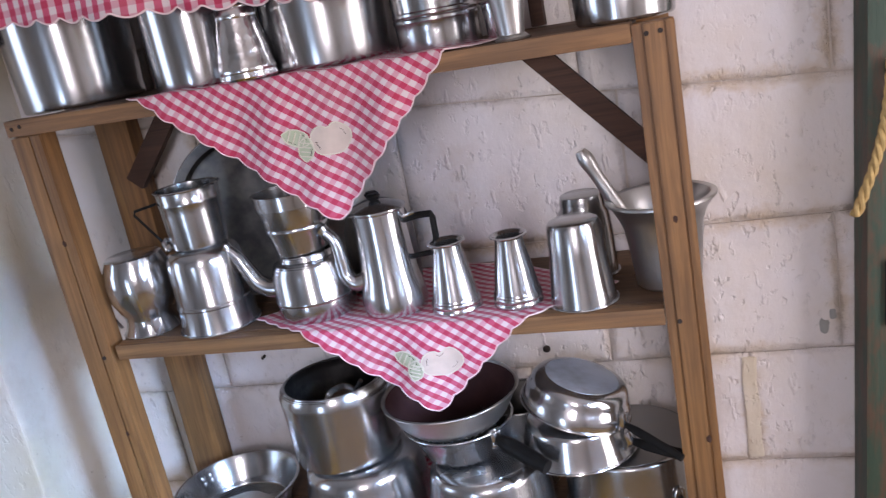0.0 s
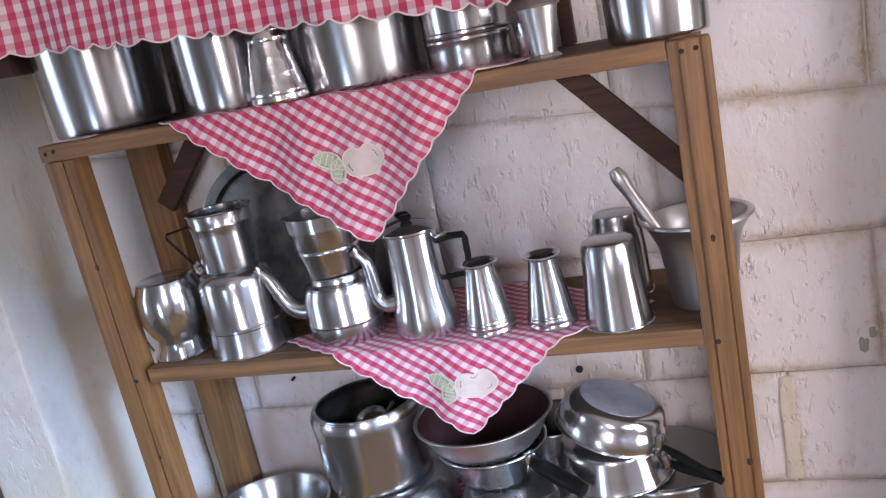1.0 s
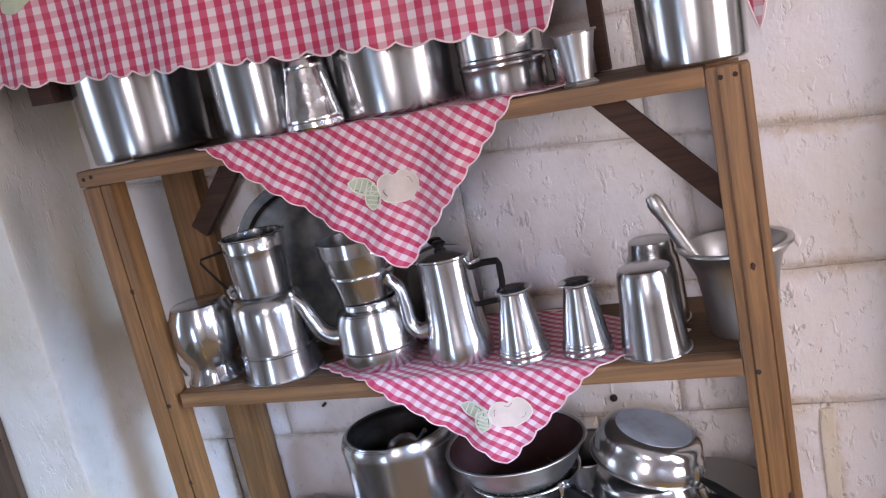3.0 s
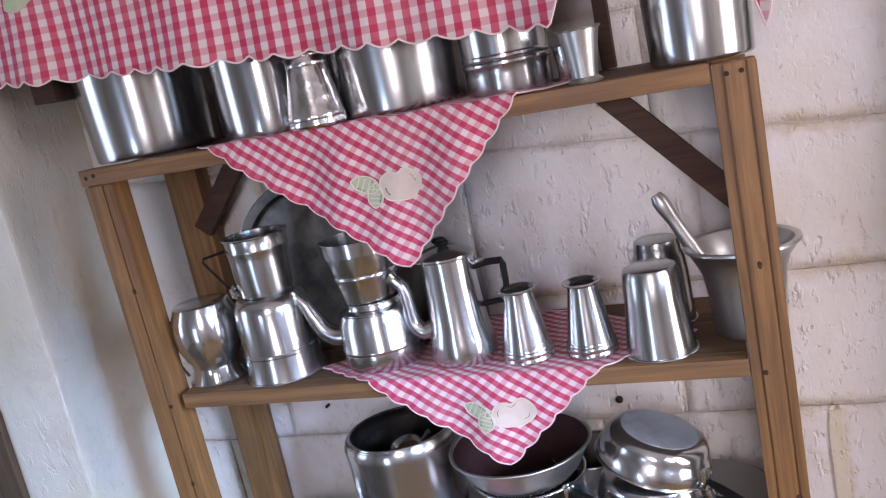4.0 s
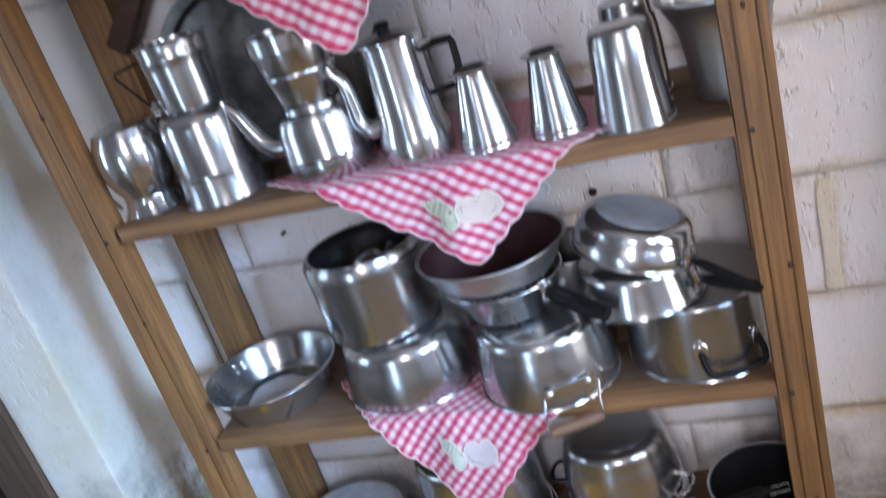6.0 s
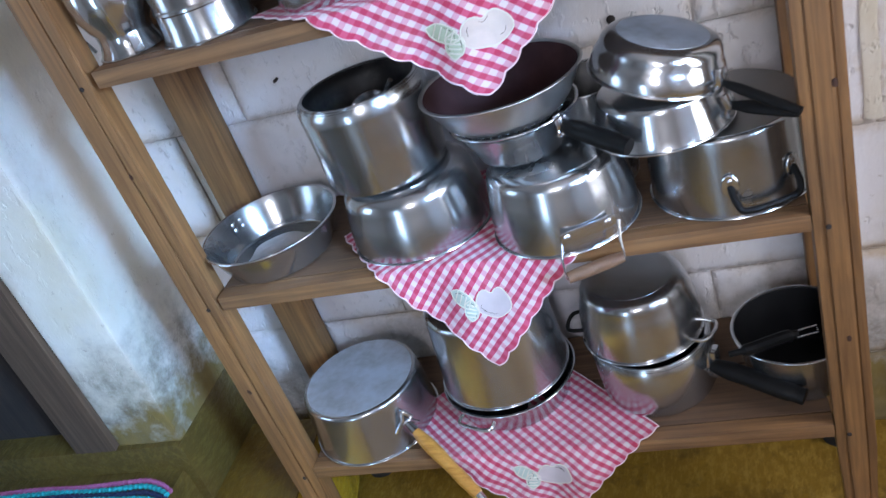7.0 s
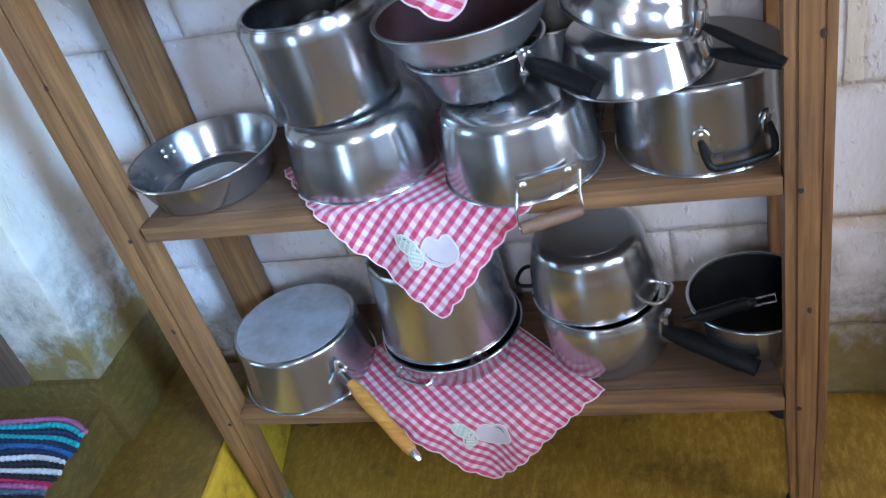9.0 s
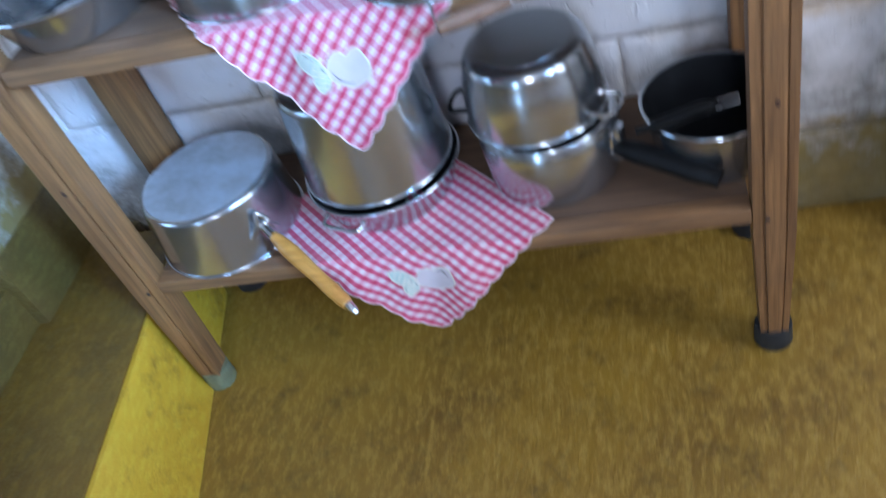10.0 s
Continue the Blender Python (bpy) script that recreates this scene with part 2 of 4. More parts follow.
def gingham(period):
    m = Mat("gingham_cotton", 0.9)
    uv = m.n("UVMap")
    xyz = m.n("SeparateXYZ")
    m.link(uv.outputs[0], xyz.inputs[0])
    bands = []
    for k in (0, 1):
        wob = m.math("MULTIPLY", m.math("SUBTRACT", m.noise(m.coords(), 40, 2), 0.5), 0.0012)
        f = m.math("FRACT", m.math("DIVIDE", m.math("ADD", xyz.outputs[k], wob), period))
        bands.append(m.ramp(f, [(0.0, grey(0)), (0.03, grey(1)), (0.48, grey(1)), (0.52, grey(0))]))
    s = m.math("ADD", m.math("MULTIPLY", bands[0], 0.33), m.math("MULTIPLY", bands[1], 0.67))
    c = m.ramp(s, [(0.0, (0.68, 0.57, 0.57)), (0.33, (0.62, 0.31, 0.36)), (0.67, (0.55, 0.065, 0.14)), (1.0, (0.47, 0.010, 0.065))])
    threads = m.n("Mapping", Scale=(2600, 2600, 1))
    m.link(uv.outputs[0], threads.inputs[0])
    weave = m.noise(threads.outputs[0], 1.0, 2)
    c = m.mix(m.math("MULTIPLY", weave, 0.08), c, (0.80, 0.66, 0.68))
    c = m.mix(m.math("MULTIPLY", m.ramp(m.noise(m.coords(), 9, 4), [(0.5, grey(0)), (0.8, grey(1))]), 0.25), c, (0.55, 0.40, 0.38))
    m.color(c)
    m.b.inputs["Sheen Weight"].default_value = 0.15
    m.bump(m.math("ADD", weave, m.math("MULTIPLY", m.noise(m.coords(), 120, 3), 1.5)), 0.35, 0.0012)
    return m.m


GINGHAM = gingham(0.0168)
PIPING = plain("pale_piping", (0.78, 0.60, 0.60), 0.9, 0, 0.15, 80)
PIPING_PALE = plain("cream_thread", (0.66, 0.62, 0.50), 0.9, 0, 0.15, 80)
APPLE = plain("cream_applique", (0.60, 0.50, 0.42), 0.9, 0, 0.15, 60)
APPLE_PALE = plain("faded_applique", (0.57, 0.49, 0.48), 0.9, 0, 0.12, 60)
LEAF_PALE = plain("faded_leaf_applique", (0.50, 0.57, 0.48), 0.9, 0, 0.15, 60)
LEAF = plain("sage_applique", (0.47, 0.52, 0.36), 0.9, 0, 0.2, 60)
THREAD = plain("dark_thread", (0.10, 0.08, 0.07), 0.9)
ROPE = plain("sisal_rope", (0.48, 0.34, 0.14), 0.9, 0, 0.35, 120)
HOLE = plain("dark_hole", (0.03, 0.022, 0.018), 0.9)
RESIDUE = plain("dried_residue", (0.52, 0.49, 0.47), 0.8, 0, 0.5, 40)

# ---- mesh helpers ----


def finish(name, bm, mat, parent=None, label="", smooth=True, angle=35):
    me = bpy.data.meshes.new(name)
    bmesh.ops.recalc_face_normals(bm, faces=bm.faces)
    bm.to_mesh(me)
    bm.free()
    me.materials.append(mat)
    if smooth:
        me.polygons.foreach_set("use_smooth", [True] * len(me.polygons))
        me.set_sharp_from_angle(angle=radians(angle))
    ob = new(name, me)
    if parent is not None:
        ob.parent = parent
    if label:
        tagged(ob, label)
    return ob


def part(name, bm, mat, parent, label=""):
    return finish(name, bm, mat, parent, label)


def thing(name, at, label, category, group="", rot=(0, 0, 0)):
    ob = new(name)
    ob.empty_display_size = 0.03
    ob.matrix_basis = pose(*at, *rot)
    return tagged(ob, label, category, group)


def lathe(profile, seg=56, bm=None, wob=0.0, seed=0.0):
    """Turns (radius, height) pairs about z; a zero radius closes the form."""
    bm = bm or bmesh.new()
    rings = []
    for r, z in profile:
        if r < 1e-6:
            rings.append([bm.verts.new((0, 0, z))])
            continue
        ring = []
        for k in range(seg):
            a = 2 * math.pi * k / seg
            q = r * (1 + wob * noise.noise((math.cos(a) * 1.3 + seed, math.sin(a) * 1.3, z * 9 + seed)))
            ring.append(bm.verts.new((q * math.cos(a), q * math.sin(a), z)))
        rings.append(ring)
    for p, q in zip(rings, rings[1:]):
        n = max(len(p), len(q))
        for k in range(n):
            j = (k + 1) % n
            f = [p[k % len(p)]]
            if len(p) > 1:
                f.append(p[j])
            if len(q) > 1:
                f.append(q[j])
            f.append(q[k % len(q)])
            if len(f) > 2:
                bm.faces.new(f)
    return bm


def hollow(outer, t=0.0022, lip=0.003):
    """A vessel's closed profile from its outer one (bottom to rim): wall, rolled rim, inside."""
    r, z = outer[-1]
    p = [(0, 0)] + list(outer[:-1]) + [(r, z - lip), (r + lip * 0.8, z - lip * 0.6), (r + lip * 0.8, z), (r, z + lip * 0.3), (r - t, z)]
    inner = [(max(q - t, 0.001), y + t) for q, y in outer[:-1]]
    return p + inner[::-1] + [(0, t)]


def flip(profile, h):
    return [(r, h - z) for r, z in profile]


def rounded(r0, r1, h, c=0.012, n=5, bulge=0.0):
    """An outer wall from base radius r0 to rim radius r1, with its bottom edge rounded by c."""
    out = [(r0 - c, 0)]
    for k in range(1, n + 1):
        a = k / n * math.pi / 2
        out.append((r0 - c + c * math.sin(a), c - c * math.cos(a)))
    for k in range(1, 7):
        s = k / 6
        out.append((r0 + (r1 - r0) * s + bulge * math.sin(math.pi * s), c + (h - c) * s))
    return out


def tube(points, radius, seg=10, bm=None, flat=1.0, closed=False):
    """A round bar along points; radius a number or one per point."""
    bm = bm or bmesh.new()
    pts = [Vector(p) for p in points]
    n = len(pts)
    up = None
    rings = []
    for k, p in enumerate(pts):
        d = (pts[(k + 1) % n] - pts[k - 1]) if closed else (pts[min(k + 1, n - 1)] - pts[max(k - 1, 0)])
        d.normalize()
        if up is None:
            up = d.orthogonal().normalized()
        up = (up - d * up.dot(d)).normalized()
        side = d.cross(up)
        r = radius[k] if isinstance(radius, (list, tuple)) else radius
        rings.append([bm.verts.new(p + up * (r * math.cos(2 * math.pi * i / seg)) + side * (r * flat * math.sin(2 * math.pi * i / seg))) for i in range(seg)])
    for a, b in zip(rings, rings[1:] + (rings[:1] if closed else [])):
        for i in range(seg):
            bm.faces.new((a[i], a[(i + 1) % seg], b[(i + 1) % seg], b[i]))
    if not closed:
        bm.faces.new(rings[0][::-1])
        bm.faces.new(rings[-1])
    return bm


def spline(points, n=24):
    """Catmull-Rom through points."""
    p = [Vector(q) for q in points]
    p = [p[0] * 2 - p[1]] + p + [p[-1] * 2 - p[-2]]
    out = []
    m = len(p) - 3
    for k in range(n + 1):
        u = k / n * m
        i = min(int(u), m - 1)
        f = u - i
        a, b, c, d = p[i : i + 4]
        out.append(0.5 * ((2 * b) + (c - a) * f + (2 * a - 5 * b + 4 * c - d) * f * f + (3 * b - a - 3 * c + d) * f ** 3))
    return out


def box(x0, x1, y0, y1, z0, z1, bevel=0.0, bm=None, seg=2):
    own = bmesh.new()
    bmesh.ops.create_cube(own, size=1)
    for v in own.verts:
        v.co = Vector(((x0 + x1) / 2 + v.co.x * (x1 - x0), (y0 + y1) / 2 + v.co.y * (y1 - y0), (z0 + z1) / 2 + v.co.z * (z1 - z0)))
    if bevel:
        bmesh.ops.bevel(own, geom=own.edges[:], offset=bevel, segments=seg, profile=0.7, affect="EDGES")
    if bm is None:
        return own
    me = bpy.data.meshes.new("tmp")
    own.to_mesh(me)
    own.free()
    bm.from_mesh(me)
    bpy.data.meshes.remove(me)
    return bm


def moved(bm, m):
    bmesh.ops.transform(bm, matrix=m, verts=bm.verts)
    return bm


def structure(name, bm, mat, label, smooth=False):
    return tagged(finish(name, bm, mat, smooth=smooth), label, "", "", "structure")


# ---- the room ----
WALL_Y = 0.295
structure("floor", box(-1.75, 2.05, -2.7, 0.46, -0.08, 0), FLOOR, "ochre yellow polished cement floor, scuffed")
structure("ceiling", box(-1.75, 2.05, -2.7, 0.46, 2.6, 2.7), ROOM, "plain limewashed ceiling")
north = structure("wall_north", box(-0.28, 1.26, WALL_Y + 0.0060, 0.46, 0, 2.6), JOINT, "limewashed block wall with pale mortar joints")
structure("wall_north_east", box(1.2615, 2.05, WALL_Y + 0.002, 0.46, 0, 2.6), ROOM, "limewashed wall beyond the green post")
# the return beside the door, and the wall that holds the door
structure("wall_return", box(-0.43, -0.28, 0.04, 0.46, 0, 2.6, 0.006), PLASTER, "limewashed plaster corner beside the doorway, mouldy near the floor")
structure("wall_over_door", box(-1.75, -0.431, 0.045, 0.46, 2.3, 2.6), PLASTER, "limewashed plaster above the door")
structure("wall_west_nook", box(-1.75, -1.25, 0.045, 0.46, 0, 2.3), PLASTER, "limewashed plaster wall")


def holed(name, axis, at, thick, lo, hi, hole, mat, label):
    """A wall across x or y with one rectangular opening (u0, u1, z0, z1)."""
    u0, u1, z0, z1 = hole
    bm = bmesh.new()
    for a, b, c, d in ((lo, u0, 0, 2.6), (u1, hi, 0, 2.6), (u0, u1, z1, 2.6), (u0, u1, 0, z0)):
        if d - c > 0.01:
            if axis == "y":
                box(a, b, at, at + thick, c, d, 0, bm)
            else:
                box(at, at + thick, a, b, c, d, 0, bm)
    return structure(name, bm, mat, label)


holed("wall_south", "y", -2.82, 0.12, 0.5, 2.05, (0.70, 1.14, 1.47, 2.23), ROOM, "limewashed wall with a small high window")
holed("wall_south_west", "y", -2.82, 0.12, -1.75, 0.498, (-0.49, -0.11, 0.14, 1.22), ROOM, "limewashed wall with a garden door ajar")
# The opening here is made up for the added blue lamp.
holed("wall_east_south", "x", 2.05, 0.12, -2.7, -1.102, (-1.63, -1.13, 1.35, 1.85), ROOM, "limewashed wall with an opening added for the blue lamp")
holed("wall_east", "x", 2.05, 0.12, -1.1, 0.46, (-0.81, -0.19, 0.26, 1.94), ROOM, "limewashed wall with an open doorway")
holed("wall_west", "x", -1.87, 0.118, -2.7, 0.46, (-1.26, -0.54, 0.84, 1.86), ROOM, "limewashed wall with a window opening")

# Unseen wall, added to keep the south window's light off the doorway.
structure("wall_partition", box(0.30, 0.40, -2.698, -1.60, 0, 2.6, 0.006), ROOM, "plain limewashed wall added to shade the doorway")

# steps up to the door


def leaning(bm, out):
    """Spreads the foot of a step's riser."""
    for v in bm.verts:
        if v.co.x > -0.2:
            v.co.x += out * (1 - v.co.z / 0.19) - v.co.y * (0.20 - 0.53 * v.co.z)
    return bm


structure("step_lower", leaning(box(-0.302, -0.072, -1.3, 0.24, 0, 0.19, 0.012), 0.036), STEP, "yellow cement step, lower tread", True)
# Thin slab added to carry the tread's darker, shaded colour.
structure("tread", leaning(box(-0.2985, -0.079, -1.296, 0.236, 0.1905, 0.1948, 0.0018), 0), TREAD, "worn brownish ochre tread of the lower step, shade in its colour", True)
structure("step_upper", box(-1.25, -0.300, -1.3, 0.041, 0, 0.288, 0.014), MOSSY_SHADED, "ochre cement upper step in front of the door", True)
structure("sill", box(-1.25, -0.2765, 0.026, 0.288, 0, 0.352, 0.012), MOSSY_SHADED, "mouldy ochre base under the doorway", True)
jamb = tagged(finish("door_jamb", box(-0.535, -0.432, 0.028, 0.17, 0.29, 2.3, 0.005), JAMB), "weathered brown timber door jamb beside the step", "", "", "structure")
door = tagged(finish("door_1", box(-1.25, -0.537, 0.09, 0.13, 0.30, 2.3, 0.003), DOORWOOD), "dark closed wooden door", "", "", "structure")

# ---- the shelf unit ----
LEVELS = {1: (1.460, 1.443), 2: (1.068, 1.044), 3: (0.667, 0.655), 4: (0.261, 0.276)}
THICK = 0.026


def top(i, x):
    a, b = LEVELS[i]
    return a + (b - a) * x / 0.9 + THICK


unit = thing("shelf_unit", (0, 0, 0), "oiled pine shelf unit with four boards on a yellow floor", "shelf")


def tapered(bm, mid):
    """Narrows a post towards its foot."""
    bmesh.ops.bisect_plane(bm, geom=bm.verts[:] + bm.edges[:] + bm.faces[:], plane_co=(0, 0, 0.25), plane_no=(0, 0, 1))
    for v in bm.verts:
        if v.co.z < 0.249:
            v.co.x = mid + (v.co.x - mid) * (0.66 + 0.34 * v.co.z / 0.25)
    return bm


def post(x0, x1, y0, y1, z0, z1, cuts=()):
    """A square post; cuts are the places of the grooves between the strips of its front."""
    ob = part("post", tapered(box(x0, x1, y0 + (0.006 if cuts else 0), y1, z0, z1, 0.004), (x0 + x1) / 2), PINE_Z, unit)
    edges = [x0 - 0.0012, *cuts, x1 + 0.0012]
    for k, (a, b) in enumerate(zip(edges, edges[1:]) if cuts else ()):
        proud = 0.0 if k == 1 or len(cuts) == 1 else 0.0022
        part("strip", tapered(box(a + 0.0012, b - 0.0012, y0 + proud, y0 + 0.0058, z0 + 0.002, z1 - 0.002, 0.0016), (x0 + x1) / 2), PINE_Z, ob)
    return ob


pl = post(-0.053, 0.0, 0.0, 0.042, 0.035, 1.4605, (-0.019,))
for ob in (pl, *pl.children):
    for v in ob.data.vertices:
        if v.co.z > 0.8:
            v.co.x -= 0.014 * (v.co.z - 0.8) / 0.66
pr = post(0.900, 0.955, 0.0, 0.042, 0.035, 1.466, (0.914, 0.942))
post(-0.090, -0.022, 0.246, 0.288, 0.035, 1.486)
post(0.905, 0.955, 0.246, 0.288, 0.035, 1.464)
for x, m in ((-0.027, MOULDY), (0.928, RUBBER)):
    part("foot_cap", moved(lathe([(0, 0), (0.026, 0), (0.0285, 0.005), (0.027, 0.042), (0, 0.042)], 16), Matrix.Translation((x, 0.021, 0))), m, unit, "mouldy plastic foot cap" if x < 0 else "black rubber foot cap")
for x in (-0.035, 0.93):
    part("foot_cap", moved(lathe([(0, 0), (0.034, 0), (0.034, 0.04), (0, 0.04)], 16), Matrix.Translation((x, 0.267, 0))), RUBBER, unit)


def board(i, x0, x1, y0, y1, mat=PINE_X):
    bm = box(x0, x1, y0, y1, 0, THICK, 0.003)
    for v in bm.verts:
        v.co.z += top(i, v.co.x) - THICK
    return part("board", bm, mat, unit)


for i in (1, 2, 3, 4):
    board(i, 0.0012 if i > 1 else -0.068, 0.8988, 0.0015 if i > 1 else -0.0035, 0.030)
    board(i, 0.0012, 0.8988, 0.032, 0.160, PINE_WORN_SHADED)
    board(i, 0.0012, 0.8988, 0.162, 0.288, PINE_WORN_SHADED)
    for x, s in ((-0.028, 1), (0.922, -1)):
        if i > 1:
            k = moved(lathe([(0, 0), (0.0038, 0), (0.0034, 0.0012), (0, 0.0016)], 10), pose(x + 0.004 * s, -0.0005, top(i, x) - 0.02, 90))
            part("nail_head", k, HOLE, unit)
for x, z in ((-0.056, 1.474), (-0.041, 1.476), (0.918, 1.452), (0.936, 1.453)):
    part("nail_head", moved(lathe([(0, 0), (0.0034, 0), (0.003, 0.0010), (0, 0.0014)], 10), pose(x, -0.0005 if x > 0 else -0.004, z, 90)), HOLE, unit)


def slab(p, q, w, t, mat, name, y):
    """A flat bar between two places in the plane of the front."""
    d = Vector((q[0] - p[0], 0, q[1] - p[1]))
    bm = box(0, d.length, 0, t, -w / 2, w / 2, 0.002)
    a = math.degrees(math.atan2(d.z, d.x))
    return part(name, moved(bm, pose(p[0], y, p[1], 0, -a, 0)), mat, unit, "dark-stained diagonal brace")


slab((0.752, 1.462), (0.925, 1.268), 0.033, 0.018, DARKWOOD, "brace", 0.043)
slab((0.085, 1.452), (-0.028, 1.325), 0.036, 0.018, DARKWOOD, "brace", 0.227)
for i in (4,):
    part("cleat", box(0.86, 0.8985, 0.06, 0.24, top(i, 0.88) - THICK - 0.03, top(i, 0.88) - THICK - 0.001, 0.003), TURNED, unit, "small yellowish wooden cleat")

for x, z, r in ((-0.030, 1.28, 0.006), (-0.026, 0.93, 0.005), (0.928, 1.20, 0.005), (0.940, 0.86, 0.006), (0.930, 0.47, 0.005), (-0.036, 0.49, 0.006)):
    part("knot", moved(lathe([(0, 0.0012), (r * 0.4, 0.0010), (r * 0.6, 0.0004), (r * 0.6, -0.001), (0, -0.001)], 12, wob=0.5, seed=x * 40), pose(x, 0.0, z, 90) @ Matrix.Diagonal((1, 1.7, 1, 1))), DARKWOOD, pl if x < 0 else pr, "small dark knot")

# a second shelf above, of which the hanging cloth and its supports show
upper = thing("upper_shelf", (0, 0, 0), "dark wooden shelf under a hanging checked cloth", "shelf")
part("board", box(-0.62, 1.01, 0.012, 0.29, 1.86, 1.885, 0.003), DARKWOOD, upper)
part("support", box(0.742, 0.764, 0.255, 0.29, 1.474, 1.859, 0.002), DARKWOOD, upper, "dark upright support")
part("bracket", box(-0.165, -0.12, 0.06, 0.29, 1.605, 1.64, 0.002), DARKWOOD, upper, "dark wooden bracket")
part("support", box(-0.165, -0.12, 0.262, 0.29, 1.641, 1.859, 0.002), DARKWOOD, upper, "dark upright support")

# ---- cloths ----


def patch(outline, place, mat, name, parent, label, lift):
    """An applique cut to an outline in the cloth's own measure, laid on the cloth."""
    bm = bmesh.new()
    mid = Vector((sum(p[0] for p in outline) / len(outline), sum(p[1] for p in outline) / len(outline), 0))
    rings = []
    for s in (1.0, 0.97, 0.75, 0.5, 0.25):
        up = lift * (0.35 if s == 1.0 else 1.0)
        rings.append([bm.verts.new(place(mid.x + (u - mid.x) * s, mid.y + (v - mid.y) * s, up)) for u, v in outline])
    c = bm.verts.new(place(mid.x, mid.y, lift))
    n = len(outline)
    for a, b in zip(rings, rings[1:]):
        for k in range(n):
            bm.faces.new((a[k], a[(k + 1) % n], b[(k + 1) % n], b[k]))
    for k in range(n):
        bm.faces.new((rings[-1][k], rings[-1][(k + 1) % n], c))
    return part(name, bm, mat, parent, label)


def cloth(i, C, A, B, side, seed, label, apple=0.125, pool=0.27, tones=None, side_b=None, turned=False):
    """A square cloth laid cornerwise on a board: corner C hangs over the front; A and B fix the ways of its two edges."""
    Cx, Cz = C
    side_b = side_b or side
    e1 = Vector((A[0] - Cx, A[1] - Cz)).normalized()
    e2 = Vector((B[0] - Cx, B[1] - Cz)).normalized()
    rnd = random.Random(seed)
    ph = [rnd.uniform(0, 6.28) for _ in range(4)]

    def place(a, b, lift=0.0):
        # scalloped hems
        sa = 0.0045 * abs(math.sin(math.pi * b / 0.036)) * math.exp(-abs(a) / 0.010)
        sb = 0.0045 * abs(math.sin(math.pi * a / 0.036)) * math.exp(-abs(b) / 0.010)
        q = Vector((Cx, Cz)) + e1 * (a - sa) + e2 * (b - sb)
        zf = top(i, q.x) + 0.0025
        w = q.y - zf
        if w > 0:
            y = min(w, pool)
            z = zf + 0.0012 * (1 + math.sin(q.x * 60 + ph[0])) + 0.0015 * noise.noise((q.x * 14, w * 14, seed)) + max(0, w - pool) * 0.05
            return Vector((q.x, y - 0.004, z + lift))
        h = min(1, -w / 0.05)
        y = -0.0045 - h * (0.006 + 0.005 * math.sin(q.x * 38 + ph[1]) + 0.004 * math.sin(q.x * 71 - w * 20 + ph[2])) - 0.02 * max(0, -w) * (1 + 0.5 * math.sin(q.x * 25 + ph[3]))
        return Vector((q.x, y - lift, zf + w * 0.995))

    N = 92
    bm = bmesh.new()
    uvl = bm.loops.layers.uv.new("UVMap")
    grid, par = [], {}
    for r in range(N + 1):
        row = []
        for c in range(N + 1):
            a, b = side * (r / N) ** 1.15, side_b * (c / N) ** 1.15
            v = bm.verts.new(place(a, b))
            par[v] = (a, b)
            row.append(v)
        grid.append(row)
    for r in range(N):
        for c in range(N):
            f = bm.faces.new((grid[r][c], grid[r + 1][c], grid[r + 1][c + 1], grid[r][c + 1]))
            for l in f.loops:
                l[uvl].uv = par[l.vert][::-1] if turned else par[l.vert]
    t = thing("gingham_cloth", (0, 0, 0), label, "cloth", "gingham cloths on the shelf")
    me = part("fabric", bm, GINGHAM, t)
    mod = me.modifiers.new("thickness", "SOLIDIFY")
    mod.thickness, mod.offset = 0.0009, 0
    edge = [place(a, 0) for a in np.linspace(side, 0, 180)] + [place(0, b) for b in np.linspace(0, side_b, 180)[1:]]
    edge += [place(a, side_b) for a in np.linspace(0, side, 120)[1:]]
    part("piping", tube(edge, 0.0013, 5), PIPING, t, "pale pink stitched hem")
    u, v = apple, apple
    right, upw = Vector((-0.7071, 0.7071)), Vector((0.7071, 0.7071))
    heart, leaf, leaf_b = [], [], []
    for k in range(30):
        f = 2 * math.pi * k / 30
        rr = 0.0265 * (1 + 0.06 * math.cos(2 * f) - 0.34 * math.exp(-((f - math.pi / 2) / 0.30) ** 2) + 0.03 * math.sin(5 * f + seed))
        p = right * (rr * 1.06 * math.cos(f) + 0.022) + upw * (rr * math.sin(f) - 0.003)
        heart.append((u + p.x, v + p.y))
    for k in range(22):
        f = 2 * math.pi * k / 22
        for out, cx, cy, turn, long, wide in ((leaf, -0.027, 0.008, 2.62, 0.021, 0.0125), (leaf_b, -0.017, -0.011, 1.30, 0.018, 0.012)):
            x, y = long * math.cos(f) * (1 + 0.06 * math.cos(6 * f)), wide * math.sin(f)
            p = right * (cx + x * math.cos(turn) - y * math.sin(turn)) + upw * (cy + x * math.sin(turn) + y * math.cos(turn))
            out.append((u + p.x, v + p.y))
    ap = patch(heart, place, tones[0] if tones else APPLE, "apple_applique", t, "cream apple-shaped applique", 0.0024)
    lf = patch(leaf, place, tones[1] if tones else LEAF, "leaf_applique", t, "sage green leaf applique", 0.0019)
    lb = patch(leaf_b, place, tones[1] if tones else LEAF, "leaf_applique", t, "sage green leaf applique", 0.0021)
    for par_ob, pts, runs in ((ap, heart, 3), (lf, leaf, 2), (lb, leaf_b, 2)):
        c = Vector((sum(p[0] for p in pts) / len(pts), sum(p[1] for p in pts) / len(pts)))
        for r in range(runs):
            k0 = rnd.randrange(len(pts))
